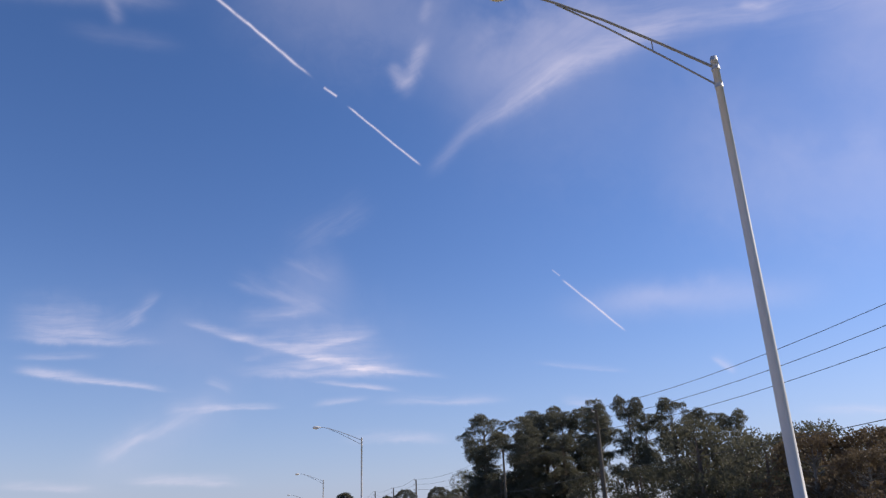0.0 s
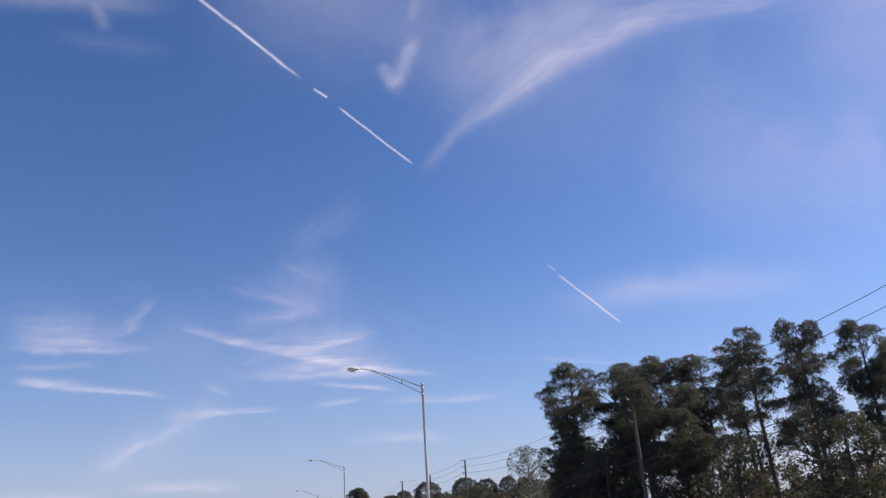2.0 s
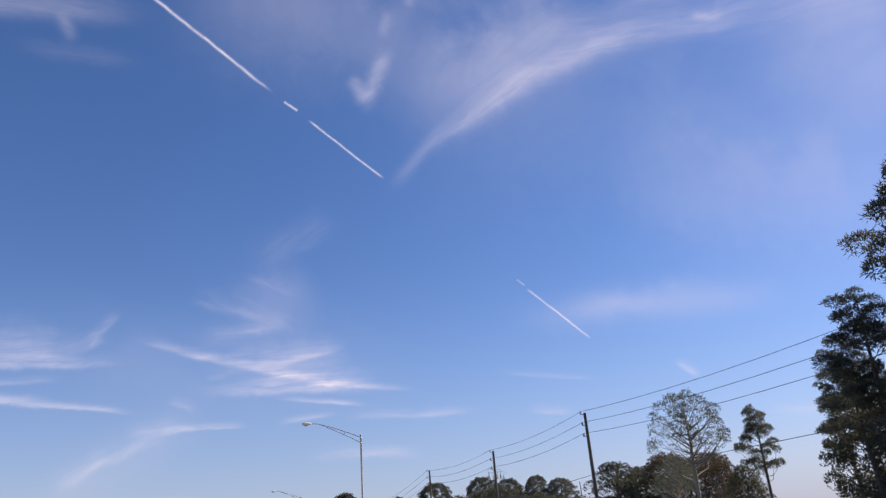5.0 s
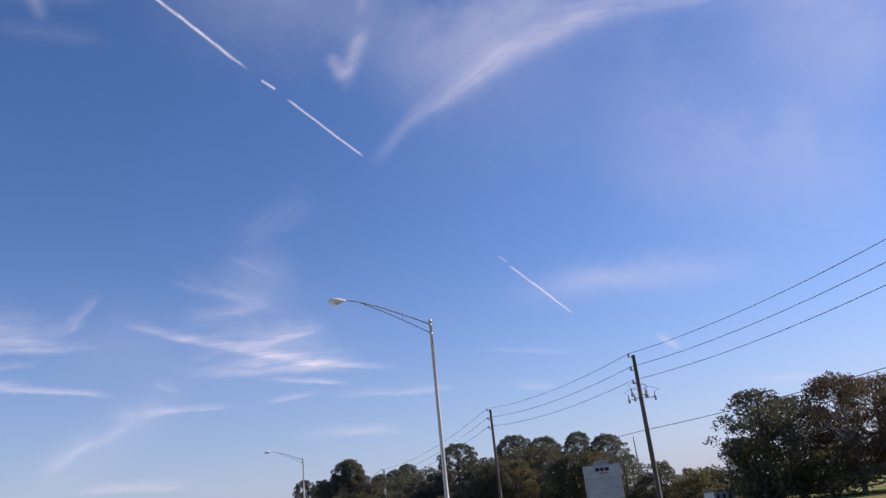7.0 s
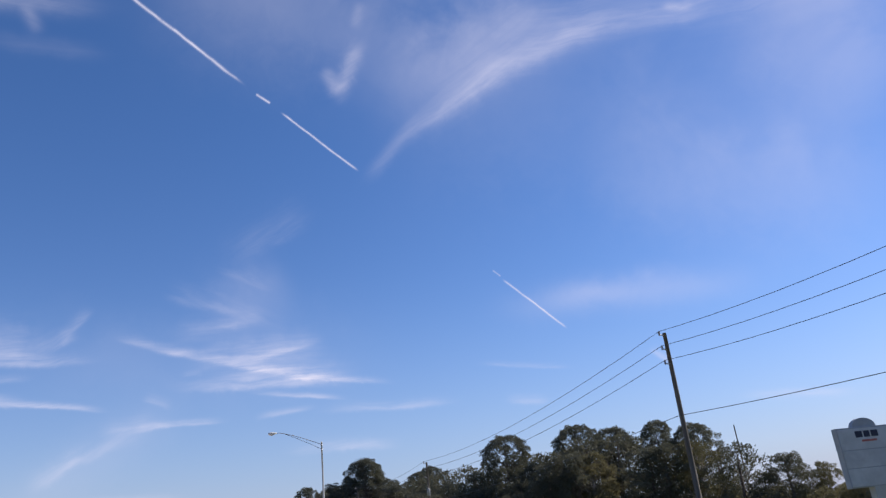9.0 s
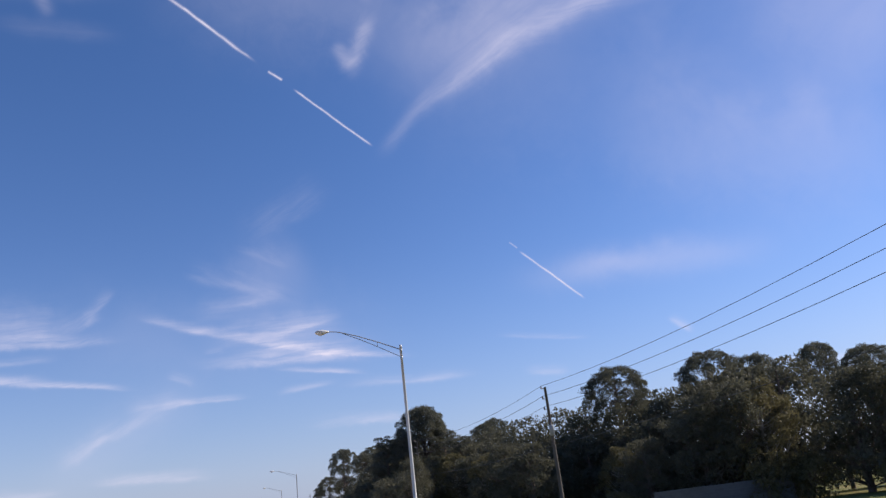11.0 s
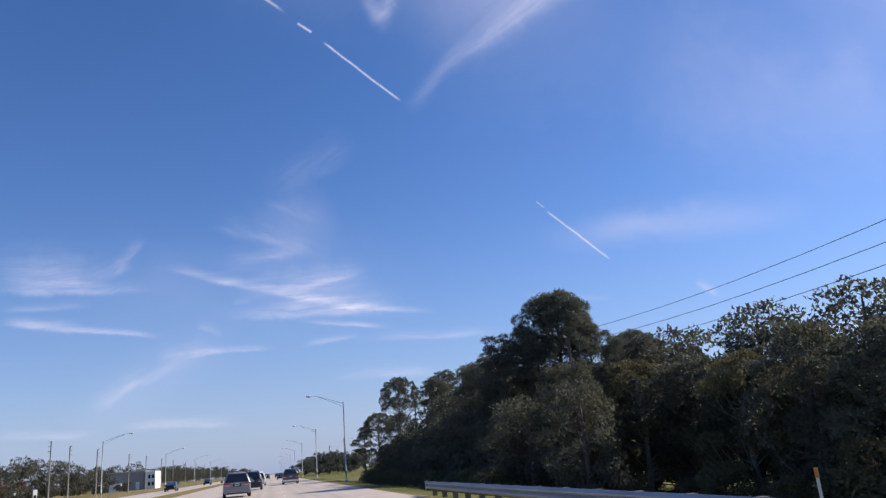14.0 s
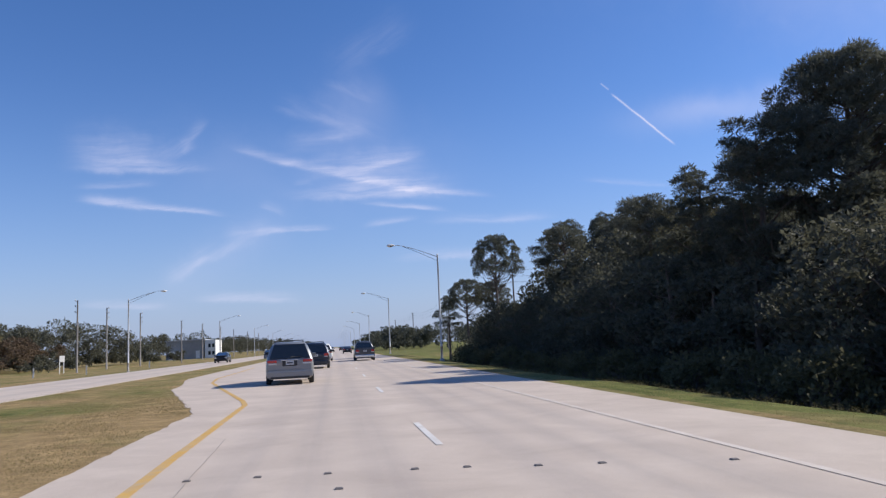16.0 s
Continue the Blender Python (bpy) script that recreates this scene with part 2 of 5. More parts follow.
def glass(name, tint, rough=0.05):
    m = bpy.data.materials.new(name)
    m.use_nodes = True
    n = Nodes(m.node_tree)
    b = n.add("ShaderNodeBsdfPrincipled")
    b.inputs["Base Color"].default_value = (*tint, 1)
    b.inputs["Roughness"].default_value = rough
    b.inputs["Specular IOR Level"].default_value = 0.7
    b.inputs["Coat Weight"].default_value = 0.6
    o = n.add("ShaderNodeOutputMaterial")
    n.link(b.outputs[0], o.inputs["Surface"])
    return m


def ground_material():
    """Mown roadside grass: green and straw-coloured patches, bare sandy spots."""
    m = bpy.data.materials.new("mown_grass")
    m.use_nodes = True
    n = Nodes(m.node_tree)
    co = n.add("ShaderNodeTexCoord").outputs["Object"]
    clump = n.noise(co, 1.3, 5.0, 0.65, 0.4)
    blades = n.math("MULTIPLY_ADD", n.noise(co, 16.0, 6.0, 0.75), 1.3, n.math("MULTIPLY_ADD", clump, 1.9, -1.1), clamp=True)
    patch = n.noise(co, 0.22, 5.0, 0.65, 0.5)
    wide = n.noise(co, 0.05, 3.0, 0.6)
    green = n.mix(blades, (0.055, 0.068, 0.018), (0.185, 0.19, 0.055))
    straw = n.mix(blades, (0.15, 0.105, 0.045), (0.43, 0.30, 0.15))
    sep = n.add("ShaderNodeSeparateXYZ")
    n.link(co, sep.inputs[0])
    # dry, sandy grass along the median's edge by the near road
    edge = n.math("MULTIPLY", n.math("GREATER_THAN", sep.outputs[0], -12.0), n.math("LESS_THAN", sep.outputs[0], -3.0))
    edge = n.math("MULTIPLY", edge, n.math("MULTIPLY_ADD", n.math("ADD", sep.outputs[0], n.math("MULTIPLY", patch, 3.0)), 0.22, 1.35, clamp=True))
    fac = n.math("ADD", n.math("MULTIPLY", edge, 0.9), n.math("MULTIPLY_ADD", patch, 3.2, n.math("MULTIPLY_ADD", wide, 1.2, -1.6)), clamp=True)
    # the right-hand verge below the wood is greener and darker
    fac = n.math("SUBTRACT", fac, n.math("MULTIPLY", n.math("GREATER_THAN", sep.outputs[0], 7.0), 0.55), clamp=True)
    col = n.mix(fac, green, straw)
    b = n.add("ShaderNodeBsdfPrincipled")
    n.link(col, b.inputs["Base Color"])
    b.inputs["Roughness"].default_value = 0.95
    b.inputs["Specular IOR Level"].default_value = 0.1
    bp = n.add("ShaderNodeBump")
    bp.inputs["Strength"].default_value, bp.inputs["Distance"].default_value = 0.5, 0.05
    n.link(n.math("ADD", blades, patch), bp.inputs["Height"])
    n.link(bp.outputs[0], b.inputs["Normal"])
    o = n.add("ShaderNodeOutputMaterial")
    n.link(b.outputs[0], o.inputs["Surface"])
    return m


def road_material(name, lanes):
    """Pale worn concrete: aggregate grain, blotches, darker wheel tracks and drip lines along the lanes."""
    m = bpy.data.materials.new(name)
    m.use_nodes = True
    n = Nodes(m.node_tree)
    co = n.add("ShaderNodeTexCoord").outputs["Object"]
    grain = n.noise(co, 45.0, 4.0, 0.7)
    blotch = n.noise(co, 0.55, 6.0, 0.65, 0.5)
    mp = n.add("ShaderNodeMapping")
    n.link(co, mp.inputs["Vector"])
    mp.inputs["Scale"].default_value = (3.0, 0.04, 1.0)
    streak = n.noise(mp.outputs[0], 1.0, 4.0, 0.6)
    sep = n.add("ShaderNodeSeparateXYZ")
    n.link(co, sep.inputs[0])
    col = n.mix(n.math("MULTIPLY_ADD", grain, 0.7, n.math("MULTIPLY_ADD", blotch, 1.7, -0.7), clamp=True), (0.40, 0.325, 0.265), (0.59, 0.495, 0.41))
    wear = None
    for c, w in lanes:
        d = n.math("DIVIDE", n.math("SUBTRACT", sep.outputs[0], c), w)
        g = n.math("POWER", 2.718, n.math("MULTIPLY", n.math("MULTIPLY", d, d), -1.0))
        wear = g if wear is None else n.math("ADD", wear, g)
    wear = n.math("MULTIPLY", wear, n.math("MULTIPLY_ADD", streak, 0.9, -0.1, clamp=True))
    col = n.mix(n.math("MULTIPLY", wear, 0.85, clamp=True), col, (0.29, 0.25, 0.23))
    b = n.add("ShaderNodeBsdfPrincipled")
    n.link(col, b.inputs["Base Color"])
    b.inputs["Roughness"].default_value = 0.8
    bp = n.add("ShaderNodeBump")
    bp.inputs["Strength"].default_value, bp.inputs["Distance"].default_value = 0.35, 0.01
    n.link(grain, bp.inputs["Height"])
    n.link(bp.outputs[0], b.inputs["Normal"])
    o = n.add("ShaderNodeOutputMaterial")
    n.link(b.outputs[0], o.inputs["Surface"])
    return m


M_GRASS = ground_material()
M_ROAD = road_material("road_concrete", [(-1.5, 0.35), (0.3, 0.35), (2.0, 0.35), (3.7, 0.35), (-0.6, 0.25), (2.85, 0.25)])
M_FAR_ROAD = road_material("far_road_concrete", [(-14.5, 0.5), (-17.5, 0.5)])
M_YELLOW = surface("yellow_road_paint", (0.50, 0.28, 0.05), (0.62, 0.38, 0.08), 3.0, 0.7, bump=0.15, stain=(0.42, 0.33, 0.22), stain_scale=2.5)
M_WHITE = surface("white_road_paint", (0.56, 0.53, 0.49), (0.70, 0.68, 0.65), 3.0, 0.7, bump=0.15, stain=(0.5, 0.46, 0.42), stain_scale=2.5)
M_WORN_WHITE = surface("worn_white_road_paint", (0.50, 0.43, 0.37), (0.64, 0.57, 0.50), 2.0, 0.8, bump=0.15, stain=(0.48, 0.40, 0.335), stain_scale=1.5)
M_JOINT = surface("joint_sealant", (0.10, 0.09, 0.085), (0.20, 0.18, 0.17), 4.0, 0.8, bump=0.1)
M_CRACK = surface("weathered_crack", (0.26, 0.22, 0.19), (0.36, 0.31, 0.27), 4.0, 0.8, bump=0.1)
M_GALV = surface("galvanised_steel", (0.40, 0.41, 0.42), (0.56, 0.57, 0.58), 2.0, 0.6, metal=0.2, bump=0.05, stretch=(1, 1, 0.3))
# Arm steel is darker than the mast: the arms' shade is in the colour.
M_ARM = surface("shaded_arm_steel", (0.20, 0.205, 0.215), (0.30, 0.305, 0.315), 2.0, 0.7, metal=0.0, bump=0.0)
M_RAIL = surface("weathered_rail_steel", (0.26, 0.265, 0.27), (0.40, 0.405, 0.41), 2.5, 0.6, metal=0.35, bump=0.06, stretch=(1, 0.3, 1))
M_RUSTY = surface("rust_stained_steel", (0.30, 0.29, 0.28), (0.50, 0.48, 0.46), 2.0, 0.7, metal=0.3, bump=0.1, stain=(0.34, 0.17, 0.06), stain_scale=3.0)
M_LAMP_HEAD = surface("lamp_housing_grey", (0.55, 0.55, 0.54), (0.68, 0.68, 0.66), 3.0, 0.6, metal=0.0, bump=0.0)
M_LENS = glass("lamp_lens", (0.55, 0.52, 0.45), 0.25)
M_WOOD = surface("weathered_pole_wood", (0.075, 0.064, 0.055), (0.17, 0.148, 0.13), 3.0, 0.9, bump=0.5, fine=22.0, stretch=(1, 1, 0.12), vary=0.15)
M_CONC_POLE = surface("spun_concrete", (0.20, 0.18, 0.165), (0.31, 0.285, 0.26), 1.5, 0.85, bump=0.1, vary=0.1)
M_WIRE = surface("cable_black", (0.03, 0.03, 0.035), (0.07, 0.07, 0.075), 1.0, 0.6, bump=0.0)
M_TANK = surface("transformer_grey_enamel", (0.24, 0.25, 0.26), (0.34, 0.35, 0.36), 3.0, 0.4, bump=0.03)
M_PORCELAIN = surface("porcelain_insulator", (0.22, 0.17, 0.15), (0.40, 0.36, 0.33), 6.0, 0.25, bump=0.0)
M_BARK = surface("pine_bark", (0.055, 0.042, 0.034), (0.19, 0.15, 0.125), 3.5, 0.95, bump=0.8, fine=14.0, stretch=(1, 1, 0.25), vary=0.15)
M_BARK_PALE = surface("pale_grey_bark", (0.15, 0.135, 0.12), (0.32, 0.29, 0.26), 3.5, 0.95, bump=0.5, fine=14.0, stretch=(1, 1, 0.3), vary=0.1)
M_PINE = foliage("pine_needles", (0.072, 0.078, 0.064), (0.155, 0.155, 0.118))
M_OAK = foliage("oak_leaves", (0.062, 0.066, 0.050), (0.14, 0.134, 0.095))
M_AIRY = foliage("pale_pine_needles", (0.085, 0.098, 0.068), (0.17, 0.18, 0.13))
M_BROWN = foliage("autumn_leaves", (0.085, 0.060, 0.040), (0.20, 0.135, 0.085), 0.3)
M_TUFT = foliage("grass_blades", (0.21, 0.18, 0.075), (0.42, 0.32, 0.16), 0.45, 0.8)
M_SCRUB = foliage("scrub_leaves", (0.075, 0.072, 0.040), (0.20, 0.17, 0.085))

# ---- builders ----
def mesh_of(name, bm):
    me = bpy.data.meshes.new(name)
    bm.to_mesh(me)
    bm.free()
    return me


def part(name, bm, material, parent=None, label="", smooth=False):
    """Links a bmesh (or a ready mesh) as one mesh object, under a thing or a part."""
    me = mesh_of(name, bm) if isinstance(bm, bmesh.types.BMesh) else bm
    if not me.materials:
        me.materials.append(material)
    if smooth:
        for p in me.polygons:
            p.use_smooth = True
    ob = new(name, me)
    ob.parent = parent
    return tagged(ob, label=label)


def thing(name, at, label, category, group="", kind="", turn=0.0):
    ob = new(name)
    ob.empty_display_size = 0.2
    ob.matrix_world = pose(*at, 0, 0, turn)
    return tagged(ob, label, category, group, kind)


def box(bm, x0, x1, y0, y1, z0, z1, bevel=0.0):
    vs = bmesh.ops.create_cube(bm, size=1.0)["verts"]
    for v in vs:
        v.co = Vector(((x0 + x1) / 2 + v.co.x * (x1 - x0), (y0 + y1) / 2 + v.co.y * (y1 - y0), (z0 + z1) / 2 + v.co.z * (z1 - z0)))
    if bevel:
        es = list({e for v in vs for e in v.link_edges})
        bmesh.ops.bevel(bm, geom=es, offset=bevel, segments=2, affect="EDGES", profile=0.6)
    return bm


def tube(bm, pts, radii, sides=8, caps=True):
    """A round tube along points."""
    pts = [Vector(p) for p in pts]
    rings = []
    for i, p in enumerate(pts):
        d = (pts[min(i + 1, len(pts) - 1)] - pts[max(i - 1, 0)]).normalized()
        a = d.cross(Vector((0, 0, 1)) if abs(d.z) < 0.9 else Vector((1, 0, 0))).normalized()
        b = d.cross(a)
        r = radii[i] if isinstance(radii, (list, tuple)) else radii
        rings.append([bm.verts.new(p + r * (math.cos(2 * math.pi * k / sides) * a + math.sin(2 * math.pi * k / sides) * b)) for k in range(sides)])
    for r0, r1 in zip(rings, rings[1:]):
        for k in range(sides):
            f = bm.faces.new((r0[k], r0[(k + 1) % sides], r1[(k + 1) % sides], r1[k]))
            f.smooth = True
    if caps:
        bm.faces.new(rings[0])
        bm.faces.new(list(reversed(rings[-1])))
    return bm


def loft(bm, sections, close_ends=True, smooth=True):
    """Skin through closed sections of equal length."""
    rings = [[bm.verts.new(p) for p in s] for s in sections]
    n = len(rings[0])
    for r0, r1 in zip(rings, rings[1:]):
        for k in range(n):
            f = bm.faces.new((r0[k], r0[(k + 1) % n], r1[(k + 1) % n], r1[k]))
            f.smooth = smooth
    if close_ends:
        bm.faces.new(list(reversed(rings[0])))
        bm.faces.new(rings[-1])
    bmesh.ops.recalc_face_normals(bm, faces=bm.faces)
    return bm


def sheet(name, xs, ys, height, material, kind="structure", label="", category=""):
    """A ground sheet over a grid of x and y."""
    verts = [(x, y, height(x, y)) for y in ys for x in xs]
    n = len(xs)
    faces = [(j * n + i, j * n + i + 1, (j + 1) * n + i + 1, (j + 1) * n + i) for j in range(len(ys) - 1) for i in range(n - 1)]
    me = bpy.data.meshes.new(name)
    me.from_pydata(verts, [], faces)
    me.materials.append(material)
    for p in me.polygons:
        p.use_smooth = True
    return tagged(new(name, me), label, category, "", kind)


def step(a, b, t):
    t = min(max((t - a) / (b - a), 0.0), 1.0)
    return t * t * (3 - 2 * t)


# ---- the ground ----
def land(x, y):
    """Height of the grass: level beside the road, a shallow median, a fall behind the guard rail."""
    z = -0.03
    if x > 7.4:
        z -= (1.45 * step(7.6, 17.0, x) + 0.5 * step(8.2, 12.0, x) * step(205, 228, y)) * step(158, 185, y) * (1 - step(300, 345, y))
        z += 0.06 * noise.noise(Vector((x * 0.15, y * 0.15, 0))) * step(7.6, 9.0, x)
    if -12.2 < x < -8.6:
        z -= 0.10 * math.sin(math.pi * (x + 8.6) / -3.6) * (1 - step(205, 232, y))
    if x < -3 and y > 205:
        z += 0.018
    if x < -20.5:
        z += 0.25 * noise.noise(Vector((x * 0.05, y * 0.05, 4))) * step(20.5, 26, -x) - 0.1 * step(20.5, 26, -x)
    return z


def spread(a, b, n):
    return [a + (b - a) * i / n for i in range(n + 1)]


GX = [-4500, -1500, -500, -200, -120, -80, -60, -50, -40, -34, -29, -26, -24, -22, -20.6] + spread(-20.2, -12.4, 4) + spread(-11.6, -4.2, 8) + [-3.4, -2, 2, 6.6] + spread(7.4, 25.4, 12) + [28, 32, 38, 46, 60, 80, 120, 200, 500, 1500, 4500]
GY = [-4500, -1500, -400, -150, -60] + spread(-30, 150, 30) + spread(153, 273, 40) + spread(280, 420, 20) + [460, 520, 600, 800, 1200, 2000, 4500]
sheet("ground", GX, GY, land, M_GRASS, label="mown roadside grass with straw-coloured dry patches", category="grass")


def median_edge(y):
    """x of the near road's left pavement edge: it turns aside into a turning lane."""
    x = -3.7 - 3.3 * min(max((y - 239.0) / 13.5, 0.0), 1.0) - 1.8 * step(252.0, 268.0, y)
    return x + 0.09 * noise.noise(Vector((0, y * 0.8, 3))) + 0.07 * noise.noise(Vector((5, y * 2.6, 1)))


RY = spread(-150, 220, 37) + spread(220.5, 265, 150) + spread(280, 1400, 56)


def road_strip(name, left, right, material, label):
    bm = bmesh.new()
    rows = []
    for y in RY:
        l, r = left(y), right(y)
        rows.append([bm.verts.new((l + (r - l) * k / 6, y, 0.0)) for k in range(7)] + [bm.verts.new((l, y, -0.3)), bm.verts.new((r, y, -0.3))])
    for a, b in zip(rows, rows[1:]):
        for k in range(6):
            bm.faces.new((a[k], a[k + 1], b[k + 1], b[k]))
        bm.faces.new((a[7], a[0], b[0], b[7]))
        bm.faces.new((a[6], a[8], b[8], b[6]))
    return tagged(part(name, bm, material), label, "road", "", "structure")


road_strip("road", median_edge, lambda y: 6.5, M_ROAD, "pale worn concrete carriageway with wheel tracks")
road_strip("road_opposite", lambda y: -19.6, lambda y: -12.4, M_FAR_ROAD, "pale concrete carriageway of the opposite direction")


def stripe(name, pts, width, material, label):
    """A painted line, a few millimetres proud of the road."""
    bm = bmesh.new()
    prev = None
    for i, (x, y) in enumerate(pts):
        a, b = Vector(pts[max(i - 1, 0)]), Vector(pts[min(i + 1, len(pts) - 1)])
        d = (b - a).normalized()
        w = Vector((d.y, -d.x)) * width / 2
        cur = [bm.verts.new((x - w.x, y - w.y, 0.006)), bm.verts.new((x + w.x, y + w.y, 0.006))]
        if prev:
            bm.faces.new((prev[0], prev[1], cur[1], cur[0]))
        prev = cur
    return tagged(part(name, bm, material), label, "road marking", "", "structure")


stripe("yellow_line", [(-2.42, -140), (-2.42, 100), (-2.42, 224), (-2.56, 231), (-2.68, 240.8), (-2.95, 242.6), (-4.4, 249.3), (-6.1, 257.4), (-6.7, 263.0), (-6.9, 285.0)], 0.15, M_YELLOW, "solid yellow edge line bending into the turning lane")
stripe("white_edge_line", [(4.54, y) for y in range(-140, 1000, 20)], 0.12, M_WORN_WHITE, "worn white edge line along the concrete shoulder")
dash = None
for k in range(-10, 60):
    y = 230.0 + 12.2 * (k - 18)
    d = stripe("lane_dash", [(1.16, y + 0.6), (1.16, y + 3.7)], 0.11, M_WHITE, "white painted lane dash on concrete")
    tagged(d, group="lane dashes")
crack = [(-1.75 - 0.034 * (y - 222) + 0.025 * noise.noise(Vector((0, y * 0.9, 1))), y) for y in spread(214, 233, 60)]
stripe("road_crack", crack, 0.012, M_CRACK, "dark sealed crack along the concrete")

# far kerb-side white lines of the opposite road
stripe("white_edge_line", [(-19.0, y) for y in range(-140, 1000, 40)], 0.12, M_WHITE, "white edge line of the opposite carriageway")

# ---- street lamps ----
LAMP_H, LAMP_ARM = 9.69, 4.09


def street_lamp():
    """Tapered galvanised mast with a trussed arm and a cobra head; the arm points along -x."""
    t = thing("street_lamp", (0, 0, 0), "tall galvanised steel street lamp with a trussed arm, on the verge", "street lamp", "street lamps")
    bm = bmesh.new()
    tube(bm, [(0, 0, 0.05), (0, 0, 3.2), (0, 0, 6.4), (0, 0, LAMP_H + 0.12)], [0.102, 0.09, 0.078, 0.066], 14)
    part("mast", bm, M_GALV, t)
    bm = bmesh.new()
    tube(bm, [(0, 0, 0.06), (0, 0, 0.8), (0, 0, 1.2)], [0.108, 0.103, 0.098], 14)
    part("mast_foot", bm, M_RUSTY, t, "rust-stained foot of the mast")
    bm = bmesh.new()
    box(bm, -0.2, 0.2, -0.2, 0.2, -0.5, 0.06, 0.02)
    part("base_plate", bm, M_GALV, t)
    bm = bmesh.new()
    tube(bm, [(0, 0, LAMP_H + 0.11), (0, 0, LAMP_H + 0.2), (0, 0, LAMP_H + 0.23)], [0.072, 0.066, 0.02], 12)
    part("mast_cap", bm, M_GALV, t)
    reach = LAMP_ARM + 0.45
    upper = [(-0.05, 0, LAMP_H - 0.02), (-1.1, 0, LAMP_H + 0.40), (-2.2, 0, LAMP_H + 0.80), (-3.1, 0, LAMP_H + 1.06), (-3.4, 0, LAMP_H + 1.125), (-3.62, 0, LAMP_H + 1.15), (-reach + 0.62, 0, LAMP_H + 1.15)]
    lower = [(-0.05, 0, LAMP_H - 0.42), (-1.1, 0, LAMP_H + 0.12), (-2.2, 0, LAMP_H + 0.65), (-3.1, 0, LAMP_H + 1.03)]
    bm = bmesh.new()
    tube(bm, upper, [0.027, 0.026, 0.025, 0.024, 0.024, 0.024, 0.024], 10)
    part("upper_arm", bm, M_ARM, t)
    bm = bmesh.new()
    tube(bm, lower, 0.018, 10)
    part("lower_arm", bm, M_ARM, t)
    bm = bmesh.new()
    tube(bm, [(-1.25, 0, LAMP_H + 0.455), (-1.25, 0, LAMP_H + 0.20)], 0.011, 6)
    part("brace", bm, M_ARM, t)
    for z in (LAMP_H - 0.02, LAMP_H - 0.42):
        bm = bmesh.new()
        tube(bm, [(0, 0, z - 0.07), (0, 0, z + 0.07)], 0.078, 12)
        part("clamp", bm, M_GALV, t)
    hx, hz = -reach + 0.42, upper[-1][2]
    secs = []
    for u, w, top, bot in ((0.0, 0.05, 0.04, -0.04), (0.1, 0.08, 0.07, -0.06), (0.3, 0.14, 0.11, -0.10), (0.55, 0.18, 0.125, -0.13), (0.8, 0.17, 0.105, -0.13), (0.95, 0.11, 0.06, -0.09), (1.0, 0.03, 0.0, -0.05)):
        x = -reach + 0.74 - u * 0.74
        secs.append([(x, w * math.cos(a), hz + (top if math.sin(a) > 0 else -bot) * math.sin(a) * 1.0) for a in [2 * math.pi * k / 14 for k in range(14)]])
    bm = bmesh.new()
    loft(bm, secs)
    head = part("lamp_head", bm, M_LAMP_HEAD, t)
    bm = bmesh.new()
    secs = []
    for u, r in ((0.0, 0.12), (0.5, 0.105), (1.0, 0.05)):
        secs.append([(hx - 0.12 + 1.6 * r * math.cos(a), r * math.sin(a), hz - 0.11 - 0.06 * u) for a in [2 * math.pi * k / 14 for k in range(14)]])
    loft(bm, secs)
    part("lens", bm, M_LENS, head, "clouded glass lens")
    return t


first = street_lamp()
first.matrix_world = pose(8.71, 13.2, land(8.71, 13.2)) @ Matrix.Diagonal((1, 1, 0.98, 1))
for y in (73.3, 128.8, 191.6):
    copy_thing(first, pose(8.71, y, land(8.71, y)) @ Matrix.Diagonal((1, 1, 1 / 0.98, 1)))
for y in (281.0, 337.0, 402, 466, 530, 594, 660, 726, 792, 860):
    copy_thing(first, pose(8.6, y, 0) @ Matrix.Diagonal((0.93, 0.93, 0.885 / 0.98, 1)))
for y in (297.5, 358, 418, 478, 538, 598, 658, 718, 778):
    copy_thing(first, pose(-20.3, y, land(-20.3, y), 0, 0, 180) @ Matrix.Diagonal((0.8, 0.8, 0.725 / 0.98, 1)))


